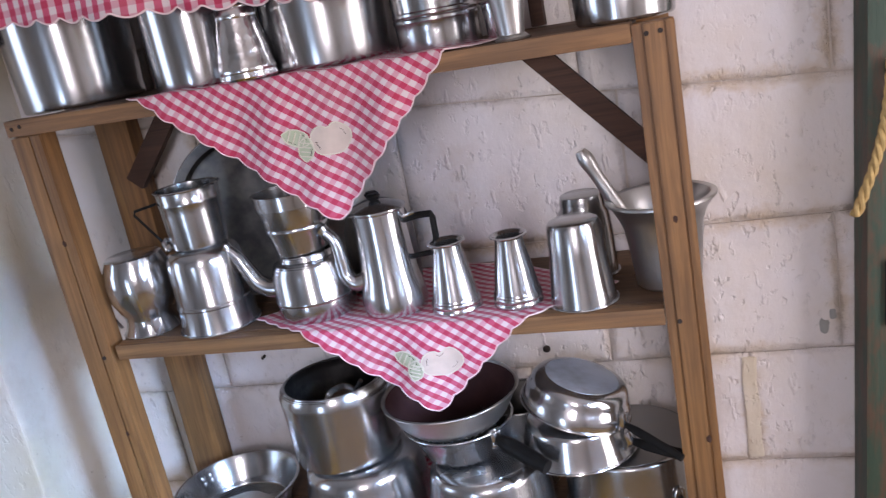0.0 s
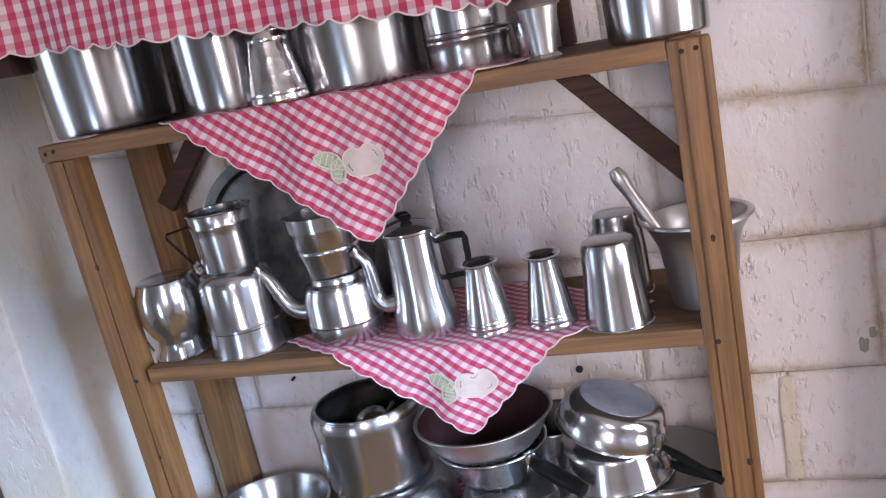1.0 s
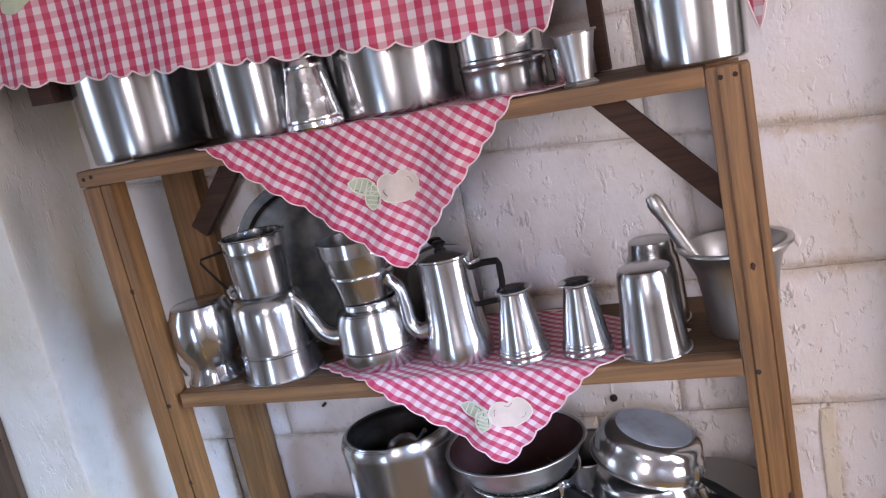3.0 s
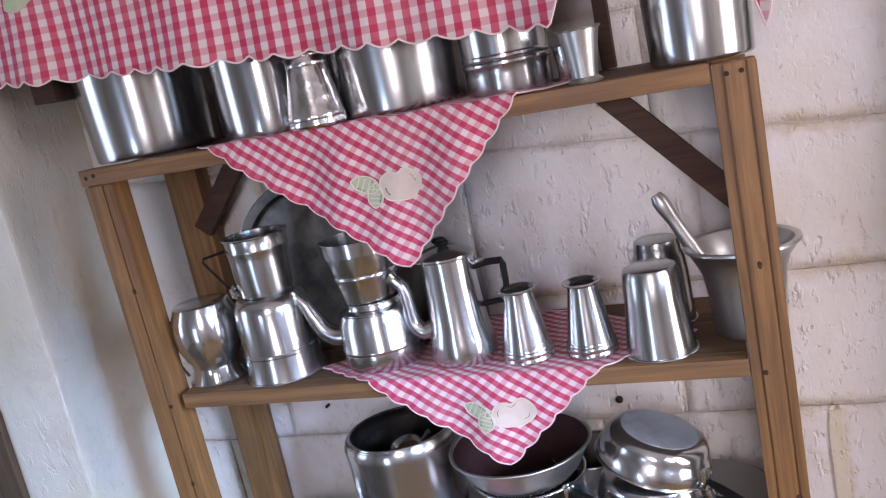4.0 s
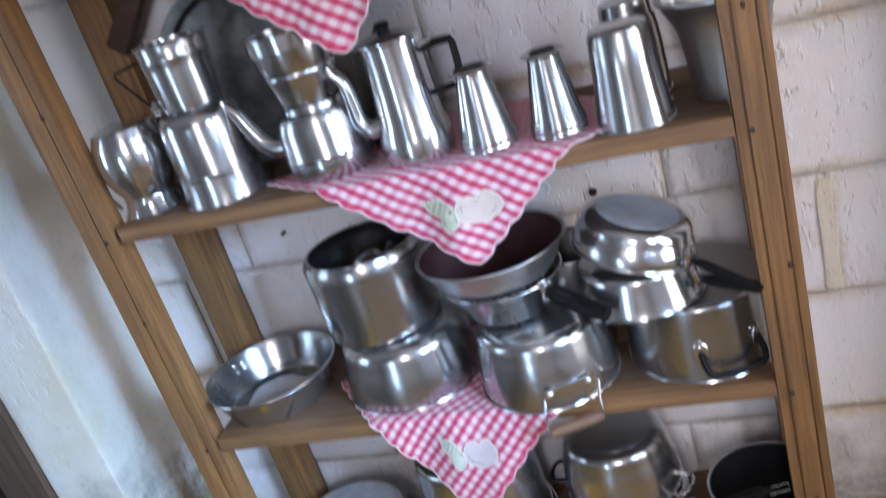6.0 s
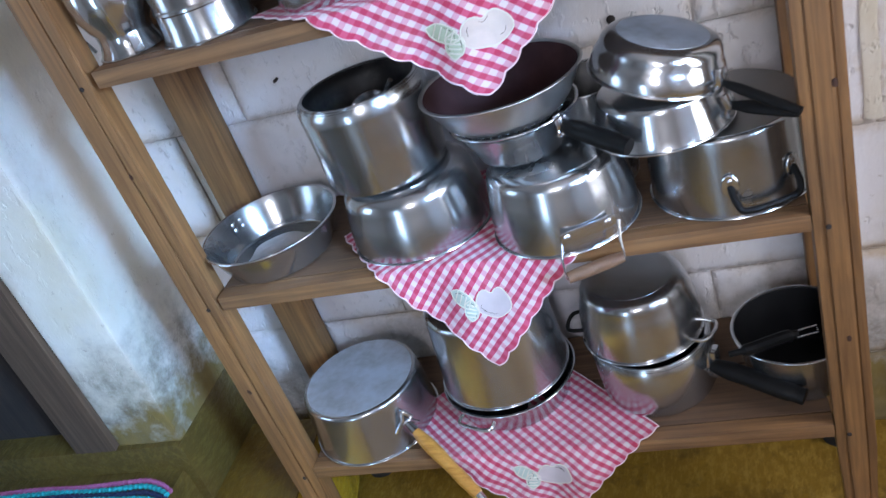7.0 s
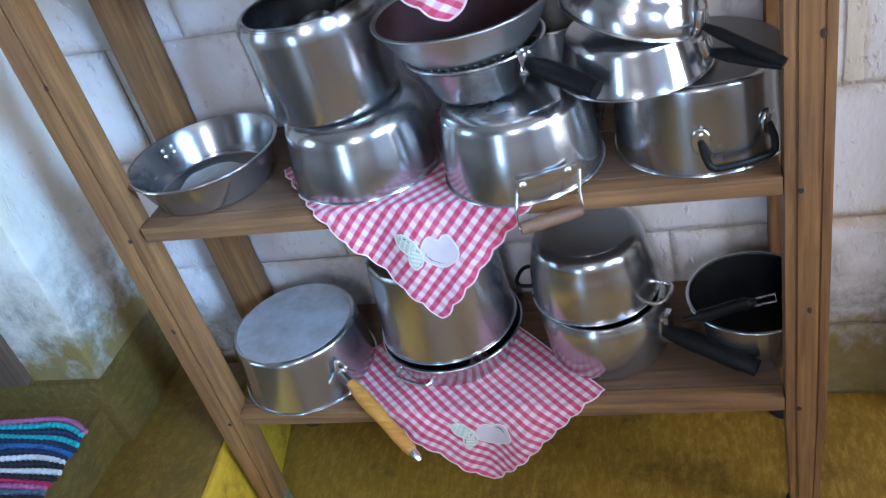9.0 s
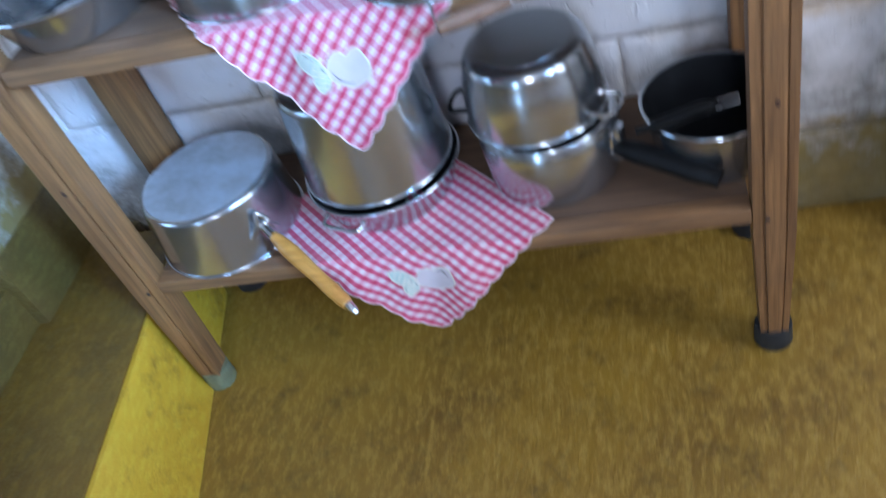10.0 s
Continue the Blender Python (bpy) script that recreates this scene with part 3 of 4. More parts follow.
            arc = [place(*(c + (Vector(pts[(k0 + j) % len(pts)]) - c) * rnd.uniform(0.66, 0.76)), 0.0030) for j in range(4)]
            part("stitch", tube(arc, 0.0004, 4), THREAD, par_ob)
        # embroidered veins, and a pale whipped edge
        if par_ob is not ap:
            for f in (-0.55, -0.2, 0.15, 0.5):
                d = Vector(pts[0]) - c
                q = Vector((-d.y, d.x)) * 0.45
                vein = [place(*(c + d * f + q * g), 0.0030) for g in (-0.9, -0.3, 0.3, 0.9)]
                part("vein", tube(vein, 0.0010, 5), PIPING_PALE, par_ob, "pale embroidered vein")
        rim = [place(*(c + (Vector(p) - c) * 0.985), 0.0020) for p in pts]
        part("whipped_edge", tube(rim, 0.0011, 5, closed=True), PIPING_PALE, par_ob, "pale stitched edge")
    return t


cloth(1, (0.454, 1.262), (0.173, 1.488), (0.647, 1.474), 0.40, 1, "red gingham cloth with an apple applique hanging over the top board", 0.090)
cloth(2, (0.546, 0.942), (0.315, 1.110), (0.704, 1.087), 0.385, 2, "red gingham cloth with an apple applique under the coffee pots", 0.066)
cloth(3, (0.432, 0.503), (0.292, 0.694), (0.582, 0.672), 0.40, 3, "pink gingham cloth with an apple applique under stacked pots", 0.080, tones=(APPLE_PALE, LEAF_PALE), side_b=0.355, turned=True)
cloth(4, (0.432, 0.126), (0.262, 0.30), (0.606, 0.30), 0.38, 4, "pink gingham cloth with a pale applique under the bottom pots", 0.085, tones=(APPLE_PALE, LEAF_PALE), side_b=0.292)


def valance():
    """The long cloth over the upper shelf, its scalloped hem across the pots."""
    t = thing("gingham_valance", (0, 0, 0), "red gingham cloth hanging from the upper shelf", "cloth", "gingham cloths on the shelf")

    def hem(x):
        z = 1.622 - 0.098 * (x - 0.04)
        if x > 0.72:
            z += 0.30 * min(1, (x - 0.72) / 0.12)
        if x > 0.92:
            z = 1.78 - 0.278 * max(0, 1 - abs(x - 0.967) / 0.062)
        return z + 0.004 - 0.009 * abs(math.sin(math.pi * x / 0.047))

    def place(x, s):
        z = 1.888 + (hem(x) - 1.888) * s
        y = 0.004 - 0.022 * s * s + s * (0.009 * math.sin(x * 21 + 0.8) + 0.006 * math.sin(x * 47 + 2) + 0.010 * math.exp(-((x + 0.02) / 0.05) ** 2))
        if x > 0.92:
            y -= 0.012
        return Vector((x + 0.006 * s * math.sin(x * 33), y, z))

    bm = bmesh.new()
    uvl = bm.loops.layers.uv.new("UVMap")
    nx, ns = 330, 14
    xs = [-0.60 + 1.61 * k / nx for k in range(nx + 1)]
    rows = [[bm.verts.new(place(x, s / ns)) for s in range(ns + 1)] for x in xs]
    for a in range(nx):
        for s in range(ns):
            f = bm.faces.new((rows[a][s], rows[a + 1][s], rows[a + 1][s + 1], rows[a][s + 1]))
            for l in f.loops:
                l[uvl].uv = (l.vert.co.z * 0.78, l.vert.co.x * 0.74)
    # the part that lies on the upper board
    back = [[rows[a][0], bm.verts.new((xs[a], 0.05, 1.889)), bm.verts.new((xs[a], 0.28, 1.889))] for a in range(nx + 1)]
    for a in range(nx):
        for s in range(2):
            f = bm.faces.new((back[a][s], back[a + 1][s], back[a + 1][s + 1], back[a][s + 1]))
            for l in f.loops:
                l[uvl].uv = (l.vert.co.x, l.vert.co.y)
    me = part("fabric", bm, GINGHAM, t)
    mod = me.modifiers.new("thickness", "SOLIDIFY")
    mod.thickness, mod.offset = 0.0009, 0
    part("piping", tube([place(x, 1.0) for x in xs], 0.0016, 5), PIPING, t, "pale pink stitched hem")
    leaf = [(-0.085 + 0.03 * math.cos(k * 0.3) * (1 + 0.25 * math.cos(k * 0.9)), 1.765 + 0.024 * math.sin(k * 0.3)) for k in range(21)]
    patch(leaf, lambda x, z, up: place(x, (1.888 - z) / (1.888 - hem(x))) + Vector((0, -up, 0)), LEAF, "leaf_applique", t, "sage green leaf applique", 0.002)


valance()

# ---- pots and pans: makers ----


def rivet(parent, at, out, r=0.0045):
    d = Vector(out).normalized()
    m = Matrix.Translation(at) @ d.to_track_quat("Z", "Y").to_matrix().to_4x4()
    return part("rivet", moved(lathe([(0, 0.002), (r * 0.6, 0.0016), (r, 0.0003), (r, -0.001), (0, -0.001)], 12), m), ALU_BRIGHT, parent)


def vessel(name, at, outer, label, category, upside=False, mat=ALU, inner=None, rot=(0, 0, 0), group="aluminium cookware", t=0.0022, lip=0.003, bottom=None, wob=0.006):
    """A turned pot; upside: standing on its rim. inner: another material for the inside; bottom: for the outside of the base."""
    h = outer[-1][1]
    ob = thing(name, at, label, category, group, rot)
    prof = hollow(outer, t, lip)
    if upside:
        prof = flip(prof, h)
    part("body", lathe(prof, 64, wob=wob, seed=at[0] * 9), mat, ob)
    rr, rz = outer[-1][0] + lip * 0.35, (0.0016 if upside else h - 0.0016 + lip * 0.35)
    ring = [(rr + 0.0022 * math.cos(a), rz + 0.0016 * math.sin(a)) for a in [k * math.pi / 4 for k in range(9)]]
    part("rim", lathe(ring, 64, wob=wob, seed=at[0] * 9), ALU_BRIGHT if mat is not CAST else CAST, ob, "bright rolled rim")
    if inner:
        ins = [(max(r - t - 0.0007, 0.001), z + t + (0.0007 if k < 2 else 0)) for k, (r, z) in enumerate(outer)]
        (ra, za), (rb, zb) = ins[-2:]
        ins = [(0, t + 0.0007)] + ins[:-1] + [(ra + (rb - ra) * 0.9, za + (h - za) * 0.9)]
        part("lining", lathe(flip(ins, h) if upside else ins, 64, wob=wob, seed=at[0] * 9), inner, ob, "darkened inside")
    if bottom:
        r0 = outer[0][0]
        d = [(0, -0.0006), (r0 * 0.995, -0.0006), (r0 * 0.995, 0.0006), (0, 0.0006)]
        part("base_disc", lathe(flip(d, h) if upside else d, 56), bottom, ob, "scrubbed base")
    return ob


def long_handle(ob, r, z, ang, length, mat=BLACK, drop=0.0, w=0.012, th=0.008, name="handle", label="black bakelite handle"):
    """A panhandle that leaves the wall at radius r and height z in the direction ang (degrees)."""
    a = radians(ang)
    d = Vector((math.cos(a), math.sin(a), 0))
    p = [d * r + Vector((0, 0, z)), d * (r + 0.018) + Vector((0, 0, z - drop * 0.15)), d * (r + length * 0.4) + Vector((0, 0, z - drop * 0.38)), d * (r + length * 0.7) + Vector((0, 0, z - drop * 0.7)), d * (r + length) + Vector((0, 0, z - drop))]
    s = spline(p, 22)
    rad = [w * (0.55 + 0.55 * min(1, k / 8)) * (1.0 if k < 20 else 0.86) for k in range(23)]
    h = part(name, tube(s, rad, 12, flat=th / w), mat, ob, label)
    pl = tube([d * (r - 0.001) + Vector((0, 0, z - 0.016)), d * (r + 0.004) + Vector((0, 0, z)), d * (r - 0.001) + Vector((0, 0, z + 0.016))], 0.010, 8, flat=0.4)
    part("bracket", pl, ALU_BRIGHT, ob, "riveted metal bracket")
    side = Vector((-d.y, d.x, 0))
    for k in (-1, 1):
        rivet(ob, d * (r + 0.004) + side * 0.008 * k + Vector((0, 0, z + 0.008 * k)), d)
    return h


def loop_handle(ob, r, z, ang, width=0.075, out=0.035, bar=0.0045, mat=BLACK, dz=0.0, label="black loop handle", plates=True):
    a = radians(ang)
    d, side = Vector((math.cos(a), math.sin(a), 0)), Vector((-math.sin(a), math.cos(a), 0))
    w = width / 2
    ends = []
    for s in (-1, 1):
        q = d * math.sqrt(max(r * r - w * w, 0)) + side * (w * s) + Vector((0, 0, z))
        ends.append(q)
    pts = [ends[0], ends[0] + d * out * 0.7 + Vector((0, 0, dz * 0.6)), ends[0] + d * out + side * 0.012 + Vector((0, 0, dz)), ends[1] + d * out - side * 0.012 + Vector((0, 0, dz)), ends[1] + d * out * 0.7 + Vector((0, 0, dz * 0.6)), ends[1]]
    part("handle", tube(spline(pts, 30), bar, 10), mat, ob, label)
    if plates:
        for q in ends:
            n = Vector((q.x, q.y, 0)).normalized()
            m = Matrix.Translation(q) @ n.to_track_quat("Z", "Y").to_matrix().to_4x4()
            part("lug", moved(lathe([(0, 0.002), (0.011, 0.002), (0.012, 0.0008), (0.012, -0.001), (0, -0.001)], 18), m @ Matrix.Diagonal((1, 1.5, 1, 1))), ALU_BRIGHT, ob, "riveted metal lug")
            for k in (-1, 1):
                rivet(ob, q + n * 0.002 + Vector((0, 0, 0.009 * k)), n, 0.004)


def bands(outer, heights, r=0.0016):
    """Adds raised rings to an outer profile."""
    out = list(outer)
    for hz in heights:
        for k in range(len(out) - 1):
            (r0, z0), (r1, z1) = out[k], out[k + 1]
            if z0 < hz < z1:
                f = (hz - z0) / (z1 - z0)
                q = r0 + (r1 - r0) * f
                out[k + 1 : k + 1] = [(q, hz - 0.004), (q + r, hz - 0.0018), (q + r, hz + 0.0018), (q, hz + 0.004)]
                break
    return out


def spout(ob, ways, r0=0.016, r1=0.007, mat=ALU):
    """A swan-necked spout through the given places, from the body to its flared tip."""
    line = spline(ways, 34)
    rad = [r0 + (r1 - r0) * min(1, k / 28) for k in range(35)]
    rad[-2:] = [r1 * 1.1, r1 * 1.3]
    part("spout", tube(line, rad, 14), mat, ob, "curved aluminium spout")


# ---- top board ----
def on(i, x, up=0.0):
    return top(i, x) + 0.0005 + up


vessel("stock_pot", (-0.020, 0.150, on(1, 0)), rounded(0.100, 0.108, 0.20, 0.006), "tall straight aluminium stock pot on the top board", "pot", mat=ALU)
p = vessel("saucepan", (0.237, 0.109, on(1, 0.24)), rounded(0.080, 0.082, 0.18, 0.006), "straight aluminium pot on the top board", "pot", mat=ALU)
vessel("embossed_jar", (0.352, 0.020, on(1, 0.35, 0.005)), bands([(0.041, 0), (0.043, 0.003), (0.042, 0.010), (0.0375, 0.04), (0.032, 0.07), (0.026, 0.104)], [0.014, 0.090], 0.001), "embossed hammered aluminium jar narrowing upwards", "jar", mat=HAMMERED)
vessel("stock_pot", (0.452, 0.122, on(1, 0.46, 0.004)), rounded(0.098, 0.104, 0.19, 0.006), "tall brushed aluminium pot on the top board", "pot", mat=ALU)
q = vessel("banded_pot", (0.626, 0.100, on(1, 0.64)), bands(rounded(0.062, 0.065, 0.16, 0.004), [0.046, 0.055]), "aluminium pot with two raised bands", "pot", mat=ALU)
rivet(q, (0.0, -0.0665, 0.100), (0, -1, 0), 0.004)
vessel("embossed_cup", (0.722, 0.085, on(1, 0.72)), [(0.021, 0), (0.022, 0.004), (0.024, 0.03), (0.026, 0.055)], "small embossed aluminium cup beside the pots", "cup", mat=HAMMERED)
vessel("tumbler", (0.742, 0.028, on(1, 0.74)), [(0.023, 0), (0.024, 0.003), (0.018, 0.007), (0.020, 0.028), (0.024, 0.052), (0.0275, 0.072)], "flared hammered aluminium tumbler on a foot", "cup", mat=CAST)
vessel("stock_pot", (0.893, 0.086, on(1, 0.89)), rounded(0.068, 0.073, 0.19, 0.006), "tall brushed aluminium pot at the board's end", "pot", mat=ALU)

# ---- second board ----
m1 = vessel("belly_mug", (0.036, 0.07, on(2, 0.03)), [(0.043, 0), (0.048, 0.003), (0.0555, 0.024), (0.058, 0.048), (0.0555, 0.072), (0.047, 0.094), (0.041, 0.104), (0.040, 0.116), (0.043, 0.126), (0.047, 0.138)], "pot-bellied aluminium mug standing upside down", "mug", True, ALU_BRIGHT, lip=0.002)
part("handle", tube(spline([(-0.050, -0.022, 0.112), (-0.068, -0.030, 0.098), (-0.066, -0.030, 0.062), (-0.054, -0.024, 0.034), (-0.046, -0.02, 0.014)], 20), 0.0055, 8, flat=0.4), ALU_OLD, m1, "flat strap handle")
part("lug", moved(box(-0.008, 0.008, -0.006, 0.004, 0.004, 0.032, 0.003), pose(0.034, -0.036, 0, 0, 0, 45)), ALU_BRIGHT, m1)

k1 = vessel("canister", (0.165, 0.075, on(2, 0.16)), bands([(0.048, 0), (0.054, 0.003), (0.060, 0.012), (0.062, 0.022), (0.0635, 0.116), (0.0665, 0.140)], [0.094]), "banded aluminium canister standing upside down", "canister", True, ALU)
m2 = vessel("wire_handle_mug", (0.166, 0.077, on(2, 0.16, 0.1415)), bands([(0.043, 0), (0.046, 0.003), (0.047, 0.01), (0.0495, 0.06), (0.0515, 0.100)], [0.078], 0.001), "aluminium mug with a bent wire handle, stacked on a canister", "mug", False, ALU, ALU_OLD)
part("handle", tube([(-0.047, -0.024, 0.082), (-0.083, -0.034, 0.076), (-0.085, -0.034, 0.070), (-0.058, -0.022, 0.020), (-0.054, -0.02, 0.014), (-0.036, -0.026, 0.012)], 0.0022, 8, ), BLACK, m2, "bent dark wire handle")
part("lug", tube(spline([(-0.045, -0.022, 0.020), (-0.052, -0.024, 0.014), (-0.044, -0.03, 0.006), (-0.036, -0.030, 0.012)], 14), 0.005, 8), ALU_BRIGHT, m2)

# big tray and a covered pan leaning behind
# The shade behind the mugs is put into the tray's dark metal.
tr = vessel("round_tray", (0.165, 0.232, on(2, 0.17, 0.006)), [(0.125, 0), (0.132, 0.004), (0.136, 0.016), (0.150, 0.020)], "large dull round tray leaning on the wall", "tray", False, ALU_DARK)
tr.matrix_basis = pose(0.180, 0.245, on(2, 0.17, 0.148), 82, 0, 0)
kt = vessel("dark_kettle", (0.432, 0.205, on(2, 0.43)), [(0.056, 0), (0.061, 0.005), (0.063, 0.06), (0.060, 0.11), (0.050, 0.140)], "dark kettle behind the coffee pots", "kettle", False, ALU_DARK)
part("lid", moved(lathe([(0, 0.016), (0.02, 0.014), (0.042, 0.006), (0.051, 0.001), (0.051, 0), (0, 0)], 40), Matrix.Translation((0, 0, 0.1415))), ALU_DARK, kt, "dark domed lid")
part("knob", moved(lathe([(0, 0.015), (0.009, 0.014), (0.013, 0.010), (0.010, 0.005), (0.006, 0.003), (0.006, 0), (0, 0)], 20), Matrix.Translation((0, 0, 0.1568))), BLACK, kt, "black bakelite knob")

c1 = vessel("drip_coffee_maker", (0.346, 0.080, on(2, 0.33, 0.003)), bands([(0.054, 0), (0.060, 0.003), (0.064, 0.012), (0.065, 0.030), (0.063, 0.080), (0.058, 0.094), (0.047, 0.100), (0.045, 0.110)], [0.036], 0.0013), "two-part aluminium drip coffee maker with a funnel", "coffee pot", False, ALU)
fn = hollow(bands([(0.038, 0), (0.043, 0.003), (0.046, 0.020), (0.055, 0.056), (0.0585, 0.080), (0.061, 0.081), (0.062, 0.104)], [0.045], 0.0012), 0.0016, 0.002)
part("funnel", moved(lathe(fn, 56), Matrix.Translation((-0.004, 0, 0.1095))), ALU, c1, "flared upper funnel")
spout(c1, [(-0.048, -0.010, 0.058), (-0.068, -0.014, 0.056), (-0.088, -0.016, 0.068), (-0.102, -0.016, 0.092), (-0.114, -0.016, 0.116), (-0.132, -0.016, 0.134)], 0.018, 0.011)

c2 = vessel("coffee_pot", (0.484, 0.070, on(2, 0.47, 0.003)), [(0.044, 0), (0.051, 0.003), (0.0535, 0.018), (0.0515, 0.038), (0.046, 0.06), (0.0425, 0.10), (0.041, 0.14), (0.0415, 0.168)], "tapered aluminium coffee pot with a lid and black handle", "coffee pot", False, ALU_BRIGHT)
part("lid", moved(lathe([(0, 0.014), (0.010, 0.0135), (0.026, 0.010), (0.040, 0.005), (0.0455, 0.0025), (0.0455, 0), (0, 0)], 48), Matrix.Translation((0, 0, 0.1685))), ALU_BRIGHT, c2, "domed aluminium lid")
part("knob", moved(lathe([(0, 0.012), (0.008, 0.0115), (0.0115, 0.008), (0.009, 0.003), (0.006, 0), (0, 0)], 20), Matrix.Translation((-0.002, 0, 0.1815))), BLACK, c2, "black bakelite knob")
hp = [(0.040, 0, 0.146), (0.062, 0.0, 0.150), (0.084, 0.0, 0.150), (0.086, 0, 0.144), (0.086, 0, 0.115), (0.082, 0, 0.092)]
part("handle", tube(hp, 0.0062, 8, flat=0.75), BLACK, c2, "angular black bakelite handle")
part("bracket", tube([(0.040, 0, 0.150), (0.058, 0, 0.156)], 0.004, 8), ALU_BRIGHT, c2)
part("bracket", tube([(0.044, 0, 0.085), (0.074, 0, 0.088)], 0.0045, 8), BLACK, c2)
spout(c2, [(-0.038, -0.008, 0.058), (-0.056, -0.012, 0.056), (-0.069, -0.012, 0.070), (-0.072, -0.012, 0.098), (-0.076, -0.012, 0.128), (-0.094, -0.012, 0.150)], 0.015, 0.010)

JUG = bands([(0.034, 0), (0.040, 0.002), (0.0405, 0.006), (0.038, 0.016), (0.0365, 0.022), (0.030, 0.060), (0.0225, 0.100), (0.0225, 0.106), (0.0275, 0.112)], [0.014, 0.019], 0.001)
vessel("milk_jug", (0.588, 0.052, on(2, 0.58, 0.003)), JUG, "small conical aluminium jug with a flared lip", "jug", mat=ALU_BRIGHT, inner=ALU, lip=0.0016, group="small aluminium jugs")
vessel("milk_jug", (0.684, 0.058, on(2, 0.68, 0.003)), [(r * 0.97, z) for r, z in JUG], "small conical aluminium jug with a flared lip", "jug", mat=ALU, inner=ALU, lip=0.0016, group="small aluminium jugs")
vessel("tumbler", (0.783, 0.058, on(2, 0.79)), [(0.030, 0), (0.037, 0.003), (0.0405, 0.010), (0.0425, 0.05), (0.048, 0.108), (0.0505, 0.130)], "tapered aluminium tumbler standing upside down", "cup", True, ALU)
vessel("canister", (0.788, 0.185, on(2, 0.79)), [(0.030, 0), (0.034, 0.002), (0.036, 0.012), (0.036, 0.022), (0.040, 0.028), (0.043, 0.06), (0.045, 0.135)], "taller aluminium canister upside down behind the tumbler", "canister", True, ALU_OLD)
mo = vessel("mortar", (0.911, 0.110, on(2, 0.9)), [(0.044, 0), (0.049, 0.004), (0.050, 0.015), (0.054, 0.06), (0.059, 0.096), (0.064, 0.112), (0.078, 0.137)], "cast aluminium mortar at the board's end", "mortar", False, CAST, t=0.006, lip=0.005)
ps = thing("pestle", (0, 0, 0), "cast aluminium pestle leaning in the mortar", "pestle", "aluminium cookware")
pd = [Vector((0.893, 0.115, 1.085 + 0.02)), Vector((0.803, 0.115, 1.29))]
pp = [pd[0].lerp(pd[1], k / 20) for k in range(21)]
part("rod", tube(pp, [0.019, 0.020, 0.019, 0.0165, 0.014] + [0.0125 - 0.00025 * k for k in range(10)] + [0.0098, 0.0102, 0.0112, 0.0124, 0.0122, 0.008], 16), CAST, ps)

# ---- third board ----
b1 = vessel("shallow_basin", (0.080, 0.115, on(3, 0.1)), rounded(0.094, 0.117, 0.060, 0.008), "shallow flared aluminium basin", "basin", False, ALU, ALU_OLD)
for a in (156, 147):
    for z in (0.044, 0.034):
        d = Vector((math.cos(radians(a)), math.sin(radians(a)), 0))
        rivet(b1, d * (0.1062 if z > 0.04 else 0.1024) + Vector((0, 0, z)), -d, 0.0055)
part("residue", lathe([(0, 0.0048), (0.03, 0.0050), (0.060, 0.0042), (0.060, 0.0031), (0, 0.0031)], 40, wob=0.25, seed=3), RESIDUE, b1, "dried whitish residue")
vessel("casserole", (0.337, 0.130, on(3, 0.33, 0.003)), rounded(0.106, 0.115, 0.106, 0.028, 7, 0.003), "round-shouldered aluminium casserole upside down", "pot", True, ALU)
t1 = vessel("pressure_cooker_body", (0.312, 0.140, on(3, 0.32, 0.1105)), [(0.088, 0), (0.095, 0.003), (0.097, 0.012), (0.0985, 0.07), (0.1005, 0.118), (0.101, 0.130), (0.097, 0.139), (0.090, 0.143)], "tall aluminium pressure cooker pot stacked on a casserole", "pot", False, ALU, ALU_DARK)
part("lug", box(-0.112, -0.098, -0.006, 0.006, 0.098, 0.112, 0.002), BLACK, t1, "small dark lug")
ld = thing("ladle", (0, 0, 0), "aluminium ladle resting inside the tall pot", "ladle", "aluminium cookware")
part("bowl", moved(lathe([(0, 0), (0.014, 0.003), (0.024, 0.012), (0.028, 0.022), (0.026, 0.022), (0.022, 0.013), (0, 0.003)], 28), pose(0.325, 0.13, 0.895, 20, 0, 0)), ALU_BRIGHT, ld)
part("stem", tube(spline([(0.347, 0.125, 0.912), (0.365, 0.11, 0.932), (0.380, 0.10, 0.950)], 10), 0.004, 8), ALU_BRIGHT, ld)
d1 = vessel("casserole", (0.575, 0.086, on(3, 0.57, 0.003)), rounded(0.098, 0.108, 0.110, 0.018, 6, 0.003), "aluminium casserole upside down with a swinging wire handle", "pot", True, ALU, bottom=ALU_OLD)
# wire bail with a wooden grip
swing = pose(0, 0, -0.018, 0, 0, -11)
part("bracket", moved(box(-0.040, 0.040, -0.0025, 0.001, -0.010, 0.008, 0.002), swing @ pose(0.063, -0.0895, 0.052, 0, 0, 35)), ALU_BRIGHT, d1, "riveted metal strap")
bail = tube([(0.031, -0.108, 0.048), (0.030, -0.124, 0.026), (0.034, -0.136, 0.004), (0.104, -0.087, 0.004), (0.100, -0.079, 0.026), (0.099, -0.064, 0.048)], 0.0022, 8)
part("bail", moved(bail, swing), WIRE, d1, "bent wire bail")
part("grip", moved(tube([(0.036, -0.135, 0.004), (0.052, -0.124, 0.004), (0.086, -0.100, 0.004), (0.102, -0.089, 0.004)], [0.008, 0.0095, 0.0095, 0.008], 12), swing), GRIP, d1, "worn wooden grip")
for x, y in ((0.040, -0.110), (0.088, -0.075)):
    rivet(d1, swing @ Vector((x, y, 0.052)), (0.40, -0.92, 0), 0.005)
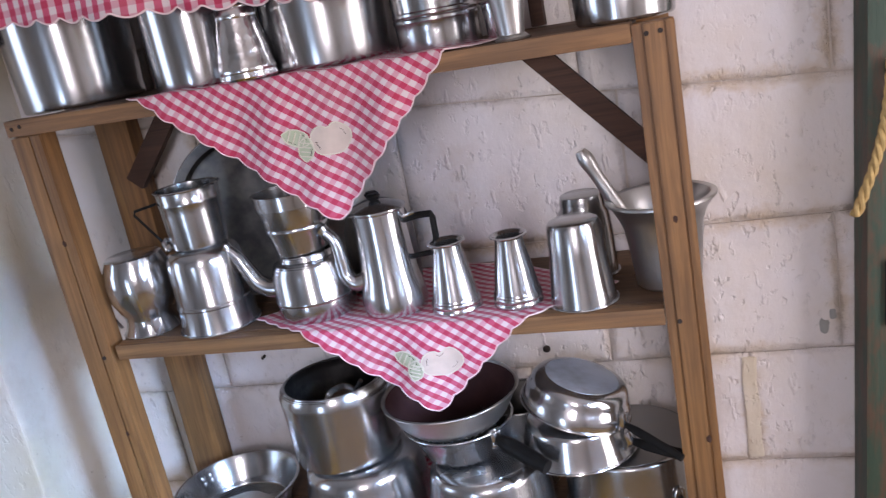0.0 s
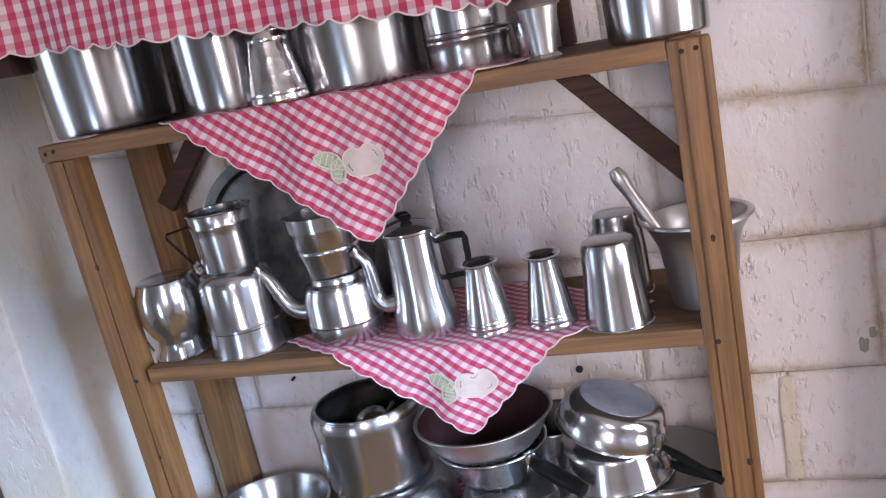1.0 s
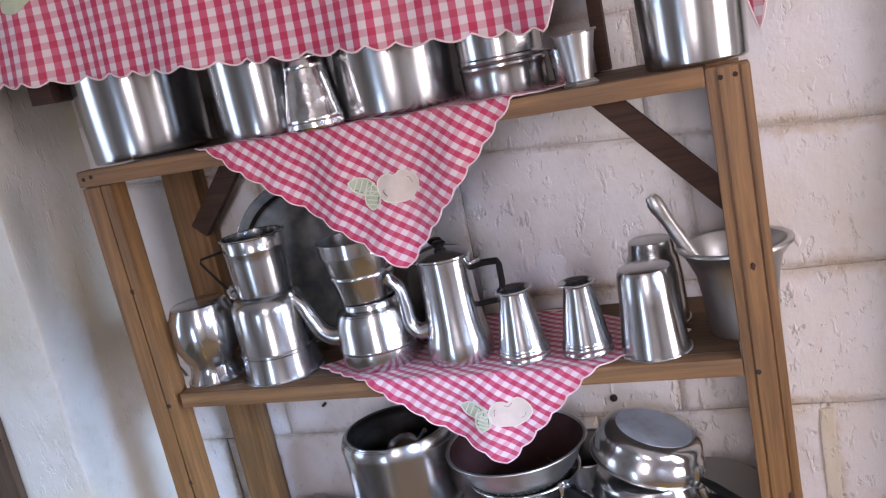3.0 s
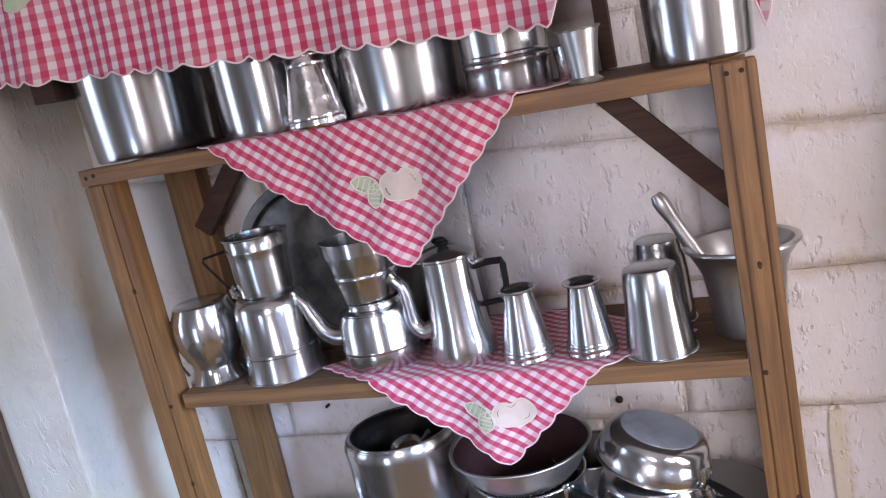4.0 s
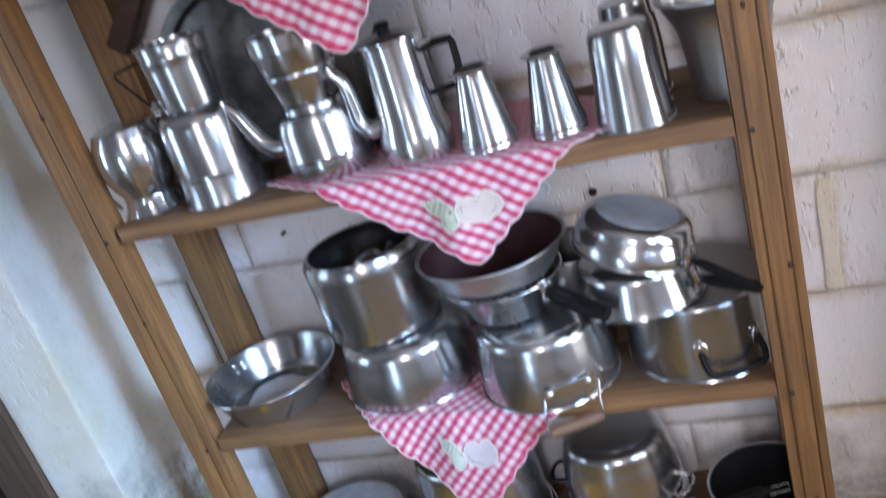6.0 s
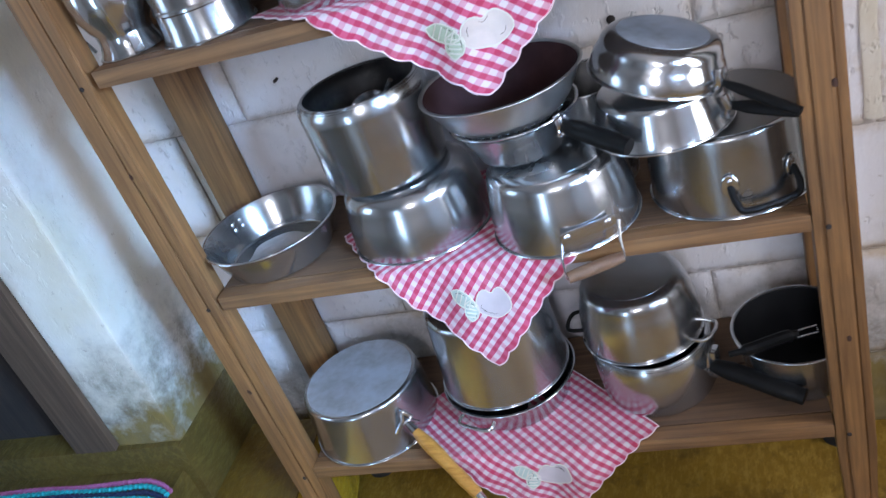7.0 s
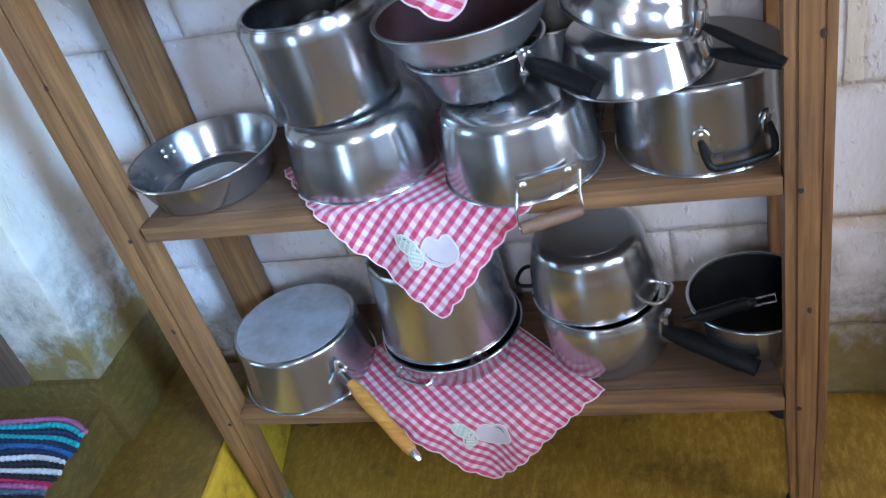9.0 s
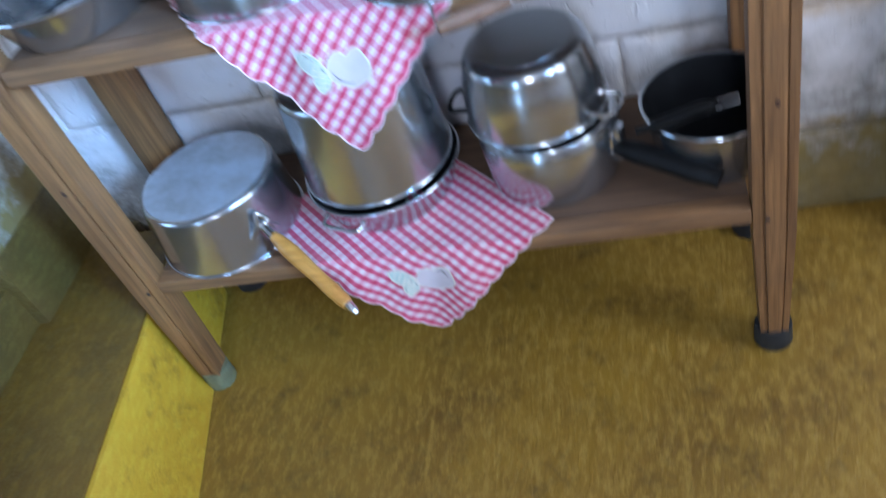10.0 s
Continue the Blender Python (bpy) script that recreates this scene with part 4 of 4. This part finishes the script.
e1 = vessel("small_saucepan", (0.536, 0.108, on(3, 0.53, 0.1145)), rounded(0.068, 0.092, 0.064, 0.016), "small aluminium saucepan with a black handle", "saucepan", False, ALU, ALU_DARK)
long_handle(e1, 0.090, 0.050, -37, 0.112, drop=0.018, w=0.0125, th=0.010)
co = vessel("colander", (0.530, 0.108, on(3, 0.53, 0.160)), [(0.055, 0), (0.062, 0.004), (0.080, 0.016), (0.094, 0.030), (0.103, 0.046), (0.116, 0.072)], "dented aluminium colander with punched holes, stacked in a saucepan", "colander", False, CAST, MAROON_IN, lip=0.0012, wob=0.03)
for k in range(44):
    a = 2 * math.pi * k / 44
    rivet(co, (0.0835 * math.cos(a), 0.0835 * math.sin(a), 0.0185), (math.cos(a), math.sin(a), -0.6), 0.0035)
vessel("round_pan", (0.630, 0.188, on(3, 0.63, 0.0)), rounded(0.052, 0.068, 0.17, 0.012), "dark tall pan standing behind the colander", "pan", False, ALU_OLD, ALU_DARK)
f1 = vessel("large_pan", (0.812, 0.130, on(3, 0.81)), rounded(0.108, 0.114, 0.118, 0.006), "large straight aluminium pan upside down with a black side handle", "pan", True, ALU_OLD, bottom=ALU_SMOKED)
loop_handle(f1, 0.113, 0.050, -70, 0.085, 0.022, 0.0048, BLACK, -0.030)
g1 = vessel("frying_saucepan", (0.735, 0.095, on(3, 0.73, 0.1225)), rounded(0.083, 0.094, 0.060, 0.014), "aluminium saucepan upside down on a large pan", "saucepan", True, ALU_BRIGHT)
long_handle(g1, 0.093, 0.022, -22, 0.095, w=0.0085, th=0.005, drop=0.012)
g2 = vessel("frying_saucepan", (0.740, 0.088, on(3, 0.75, 0.199)), rounded(0.079, 0.088, 0.054, 0.020, 7, 0.003), "polished aluminium saucepan upside down and tilted on another", "saucepan", True, ALU_BRIGHT, rot=(0, 19, 0), bottom=ALU_BLUE)
long_handle(g2, 0.087, 0.014, -32, 0.108, w=0.0065, th=0.005, drop=0.004)

# ---- bottom board ----
h1 = vessel("wood_handle_saucepan", (0.105, 0.120, on(4, 0.10)), rounded(0.112, 0.121, 0.108, 0.008), "aluminium saucepan upside down with a turned wooden handle", "saucepan", True, ALU, bottom=ALU_BLUE)
wa = radians(-38)
wd = Vector((math.cos(wa), math.sin(wa), 0))
wp = [wd * r + Vector((0, 0, z)) for r, z in ((0.119, 0.056), (0.145, 0.043), (0.19, 0.019), (0.245, -0.010), (0.285, -0.031))]
part("handle", tube([wp[1].lerp(wp[4], k / 16) for k in range(17)], [0.008, 0.010, 0.0115, 0.0125, 0.0130, 0.0130, 0.0128, 0.0122, 0.0116, 0.0112, 0.0112, 0.0116, 0.012, 0.0118, 0.0108, 0.0112, 0.009], 14), TURNED, h1, "varnished turned wooden handle")
part("ferrule", tube([wp[0], wp[1]], [0.006, 0.0075], 10), ALU_BRIGHT, h1, "metal socket")
part("bracket", tube(spline([wd * 0.119 + Vector((0.018, 0.012, 0.038)), wd * 0.124 + Vector((0, 0, 0.058)), wd * 0.120 + Vector((-0.018, -0.014, 0.040)), wd * 0.125 + Vector((-0.006, -0.006, 0.062)), wd * 0.122 + Vector((0, 0, 0.078)), wd * 0.125 + Vector((0.008, 0.008, 0.060))], 30), 0.0042, 8), ALU_BRIGHT, h1, "three-lobed riveted bracket")
part("hanging_eye", tube([wp[4], wp[4].lerp(wp[3], -0.25), wp[4].lerp(wp[3], -0.45)], [0.008, 0.0075, 0.004], 10), ALU_BRIGHT, h1, "bright metal end cap")
# The black lining paints the dark, shaded gap under the upper pot.
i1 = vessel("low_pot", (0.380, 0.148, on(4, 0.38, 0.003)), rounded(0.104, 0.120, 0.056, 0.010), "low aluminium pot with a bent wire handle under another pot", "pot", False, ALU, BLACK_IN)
loop_handle(i1, 0.118, 0.042, -112, 0.066, 0.020, 0.0035, WIRE, -0.004, "bent wire handle", False)
vessel("stock_pot", (0.378, 0.148, on(4, 0.38, 0.070)), rounded(0.105, 0.115, 0.165, 0.012), "tall aluminium pot upside down on a low pot", "pot", True, ALU)
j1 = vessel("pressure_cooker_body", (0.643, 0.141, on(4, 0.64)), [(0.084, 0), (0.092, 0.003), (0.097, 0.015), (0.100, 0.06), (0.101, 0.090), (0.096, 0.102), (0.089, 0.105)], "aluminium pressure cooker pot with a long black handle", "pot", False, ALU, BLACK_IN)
long_handle(j1, 0.099, 0.066, -27, 0.15, w=0.014, th=0.011, drop=0.026)
part("lug", moved(box(0.094, 0.110, -0.012, 0.012, 0.035, 0.088, 0.004), pose(0, 0, 0, 0, 0, -20)), ALU_BRIGHT, j1, "bright metal handle bracket")
j2 = vessel("casserole", (0.632, 0.158, on(4, 0.63, 0.110)), rounded(0.088, 0.099, 0.108, 0.020, 6, 0.004), "round aluminium pot upside down on a pressure cooker", "pot", True, ALU, bottom=ALU_OLD)
loop_handle(j2, 0.099, 0.014, -25, 0.05, 0.03, 0.0035, WIRE, 0.0, "bent wire handle", False)
loop_handle(j2, 0.099, 0.014, 172, 0.05, 0.03, 0.0035, BLACK, 0.0, "dark wire handle", False)
k2 = vessel("black_lined_pan", (0.869, 0.130, on(4, 0.87)), rounded(0.080, 0.095, 0.098, 0.010), "aluminium pan with a black inside", "pan", False, ALU_OLD, BLACK_IN)
ph = thing("pan_handle", (0, 0, 0), "loose black pan handle lying across a pan", "handle")
part("grip", tube(spline([(0.765, 0.065, 0.406), (0.80, 0.07, 0.409), (0.845, 0.085, 0.411), (0.87, 0.09, 0.411)], 16), [0.005] * 4 + [0.010] * 10 + [0.007] * 3, 10), BLACK, ph)
part("ring", tube([(0.868, 0.082, 0.411), (0.898, 0.090, 0.411), (0.898, 0.106, 0.411), (0.868, 0.098, 0.411)], 0.0015, 6, closed=True), WIRE, ph, "thin wire loop")

# ---- green post, rope, marks on the wall ----
gp = thing("green_post", (1.240, 0.215, 0), "weathered post in flaking green paint against the wall", "post", rot=(0, 2.6, 0))
for k, (a, b) in enumerate(((-0.078, -0.036), (-0.034, 0.012), (0.014, 0.07))):
    part("plank", box(a, b, -0.01 + 0.004 * (k % 2), 0.078, -0.02 if k else 0.0, 2.45, 0.004), GREEN, gp)
part("latch_plate", box(-0.052, -0.012, -0.018, -0.009, 0.925, 1.035, 0.006), RUBBER, gp, "dark iron lock plate")
part("staple", box(-0.044, 0.01, -0.022, -0.008, 1.322, 1.342, 0.004), STEEL_DULL, gp, "dull steel staple")
rp = thing("rope", (0, 0, 0), "frayed yellow sisal rope hanging from a staple", "rope")
for s in range(3):
    line = []
    for k in range(41):
        f = k / 40
        c = Vector((1.252, 0.190, 1.345)).lerp(Vector((1.194, 0.196, 1.115)), f) + Vector((0.012 * math.sin(f * 3.1), 0, 0))
        a = f * 26 + s * 2.094
        line.append(c + Vector((0.0042 * math.cos(a), 0.0042 * math.sin(a), 0)) * (1 + 0.8 * max(0, f - 0.8) * 5 * 0.4))
    part("strand", tube(line, 0.0042, 7), ROPE, rp)
nh = tagged(finish("nail_hole", moved(lathe([(0, 0.004), (0.004, 0.0035), (0.007, 0.001), (0.007, -0.002), (0, -0.002)], 14), pose(0.675, WALL_Y - 0.001, 0.894, 90)), HOLE), "dark hole with a broken nail in the wall", "hole")
nl = tagged(finish("nail", moved(lathe([(0, 0), (0.003, 0), (0.003, 0.014), (0, 0.014)], 8), pose(0.105, WALL_Y + 0.002, 0.93, 90)), HOLE), "small rusty nail in the block wall", "nail")

for x, z, a in ((1.156, 0.893, 0.011), (1.171, 0.915, 0.008)):
    fl = moved(lathe([(0, 0.0012), (a * 0.8, 0.0010), (a, 0.0002), (a, -0.001), (0, -0.001)], 16, wob=0.5, seed=x * 20), pose(x, WALL_Y - 0.0006, z, 90) @ Matrix.Diagonal((0.75, 1.4, 1, 1)))
    tagged(finish("mould_flake", fl, plain("grey_mould", (0.30, 0.30, 0.28), 0.9)), "grey mouldy flake on the block wall", "stain")

# ---- rag rug on the upper step ----
rug = thing("rag_rug", (-0.291, -0.004, 0.289), "striped crochet rag rug in bright colours on the upper step", "rug")
TONES = {"pink": (0.34, 0.10, 0.22), "teal": (0.03, 0.33, 0.35), "navy": (0.012, 0.02, 0.06), "blue": (0.03, 0.12, 0.30), "white": (0.62, 0.62, 0.64), "black": (0.012, 0.012, 0.018), "crimson": (0.38, 0.02, 0.09), "slate": (0.07, 0.10, 0.14), "cream": (0.60, 0.42, 0.22)}
YARN = {k: plain("yarn_" + k, c, 0.95, 0, 0.3, 90) for k, c in TONES.items()}
ROWS_OF = "pink teal navy teal navy blue navy white black white black crimson pink slate black slate cream cream pink black slate white navy teal crimson black white navy pink teal".split()
for k, tone in enumerate(ROWS_OF):
    y = -0.006 - k * 0.0128
    n = 150
    L = 0.62 + 0.01 * math.sin(k * 2.3)
    pts, rad = [], []
    for j in range(n + 1):
        f = j / n
        pts.append((-L * f + 0.004 * math.sin(k * 5.1), y + 0.0022 * math.sin(f * 14 + k) - 0.05 * f * f * 0.2 - 0.030 * max(0, 1 - f * 7) ** 2 * max(0, 1 - k / 12), 0.0075 + 0.0015 * math.sin(f * 9 + k)))
        rad.append(0.0064 * (0.78 + 0.22 * math.sin(j * math.pi / 1.5 + k)))
    part("braid", tube(pts, rad, 7), YARN[tone], rug)
part("loose_thread", tube(spline([(0.0, -0.30, 0.008), (0.03, -0.31, 0.002), (0.045, -0.305, -0.02), (0.05, -0.32, -0.05)], 16), 0.0025, 6), plain("yellow_yarn", (0.65, 0.45, 0.06), 0.9), rug, "loose yellow thread")

# ---- blocks of the north wall ----
ROW_Z = [-0.058, 0.172, 0.402, 0.638, 0.855, 1.098, 1.330, 1.560, 1.792, 2.024, 2.256, 2.488]
SHIFT = [0.06, 0.25, 0.05, 0.14, 0.293, 0.359, 0.303, 0.02, 0.21, 0.03, 0.2]
LEAN = {6: -0.075, 5: -0.012, 4: -0.012, 3: -0.012}
rnd = random.Random(5)


def course(k, x):
    """Height of the k-th bed joint at x; some of the beds lean."""
    return ROW_Z[k] + LEAN.get(k, 0) * (x - (0.95 if k == 6 else 1.0)) + (0.012 if k == 6 else 0)


def stops(a, b, n):
    """Even stops between two ends, with close ones along the arrises."""
    e = min(0.022, (b - a) / 4)
    return [a, a + e * 0.35] + [a + e + (b - a - 2 * e) * k / n for k in range(n + 1)] + [b - e * 0.35, b]


def block(a, b, row, y, seed):
    """One rough block: uneven arrises, slightly pillowed face."""
    bm = bmesh.new()
    uvl = bm.loops.layers.uv.new("UVMap")
    us = stops(a, b, 4)
    ws = [0, 0.035] + [0.1 + 0.8 * k / 3 for k in range(4)] + [0.965, 1]
    nx, nz = len(us) - 1, len(ws) - 1
    away = {}

    def at(i, k, front):
        x = us[i]
        lo, hi = max(course(row, x) + 0.0014, 0.0), min(course(row + 1, x) - 0.0014, 2.599)
        z = lo + (hi - lo) * ws[k]
        q = Vector((x * 22 + seed, z * 22, seed))
        gap = (x - a, b - x), (z - lo, hi - z)
        if i in (0, nx):
            x += 0.0022 * noise.noise(q)
        if k in (0, nz):
            z += 0.0018 * noise.noise(q * 1.4 + Vector((9, 4, 0)))
        edge = i in (0, nx) or k in (0, nz)
        yy = y + 0.0020 * edge + 0.0016 * noise.noise(q * 0.6) if front else y + 0.014
        v = bm.verts.new((min(max(x, -0.279), 1.259), yy, max(z, 0.0)))
        away[v] = (min(gap[0]) if a > -0.27 or i > 1 else 0.1, min(gap[1])) if front else (0.0, 0.0)
        return v

    face = [[at(i, k, True) for k in range(nz + 1)] for i in range(nx + 1)]
    for i in range(nx):
        for k in range(nz):
            bm.faces.new((face[i][k], face[i][k + 1], face[i + 1][k + 1], face[i + 1][k]))
    ring = [(i, 0) for i in range(nx)] + [(nx, k) for k in range(nz)] + [(i, nz) for i in range(nx, 0, -1)] + [(0, k) for k in range(nz, 0, -1)]
    back = [at(i, k, False) for i, k in ring]
    for n, (i, k) in enumerate(ring):
        i2, k2 = ring[(n + 1) % len(ring)]
        bm.faces.new((face[i][k], face[i2][k2], back[(n + 1) % len(ring)], back[n]))
    for f in bm.faces:
        for l in f.loops:
            l[uvl].uv = away[l.vert]
    return bm


for row, s in enumerate(SHIFT):
    x = -0.28 - 0.39 + s
    while x < 1.26:
        a, b = max(x + rnd.uniform(0.0008, 0.002), -0.279), min(x + 0.39 - rnd.uniform(0.0008, 0.002), 1.259)
        if b - a > 0.03:
            bm = block(a, b, row, WALL_Y + rnd.uniform(-0.0008, 0.0012), rnd.random() * 50)
            finish("brick", bm, LIME_LOW if row < 2 else LIME, north, angle=70)
        x += 0.39
# a thick vertical bed of mortar
mb = box(1.014, 1.040, WALL_Y - 0.003, WALL_Y + 0.009, 0.648, 0.846, 0.003, seg=2)
bmesh.ops.subdivide_edges(mb, edges=mb.edges[:], cuts=3, use_grid_fill=True)
for v in mb.verts:
    v.co += Vector((0.006 * noise.noise(v.co * 30), 0.002 * noise.noise(v.co * 60), 0.004 * noise.noise(v.co * 25 + Vector((3, 0, 0)))))
part("mortar_bed", mb, MORTAR, north, "rough yellowish mortar joint")
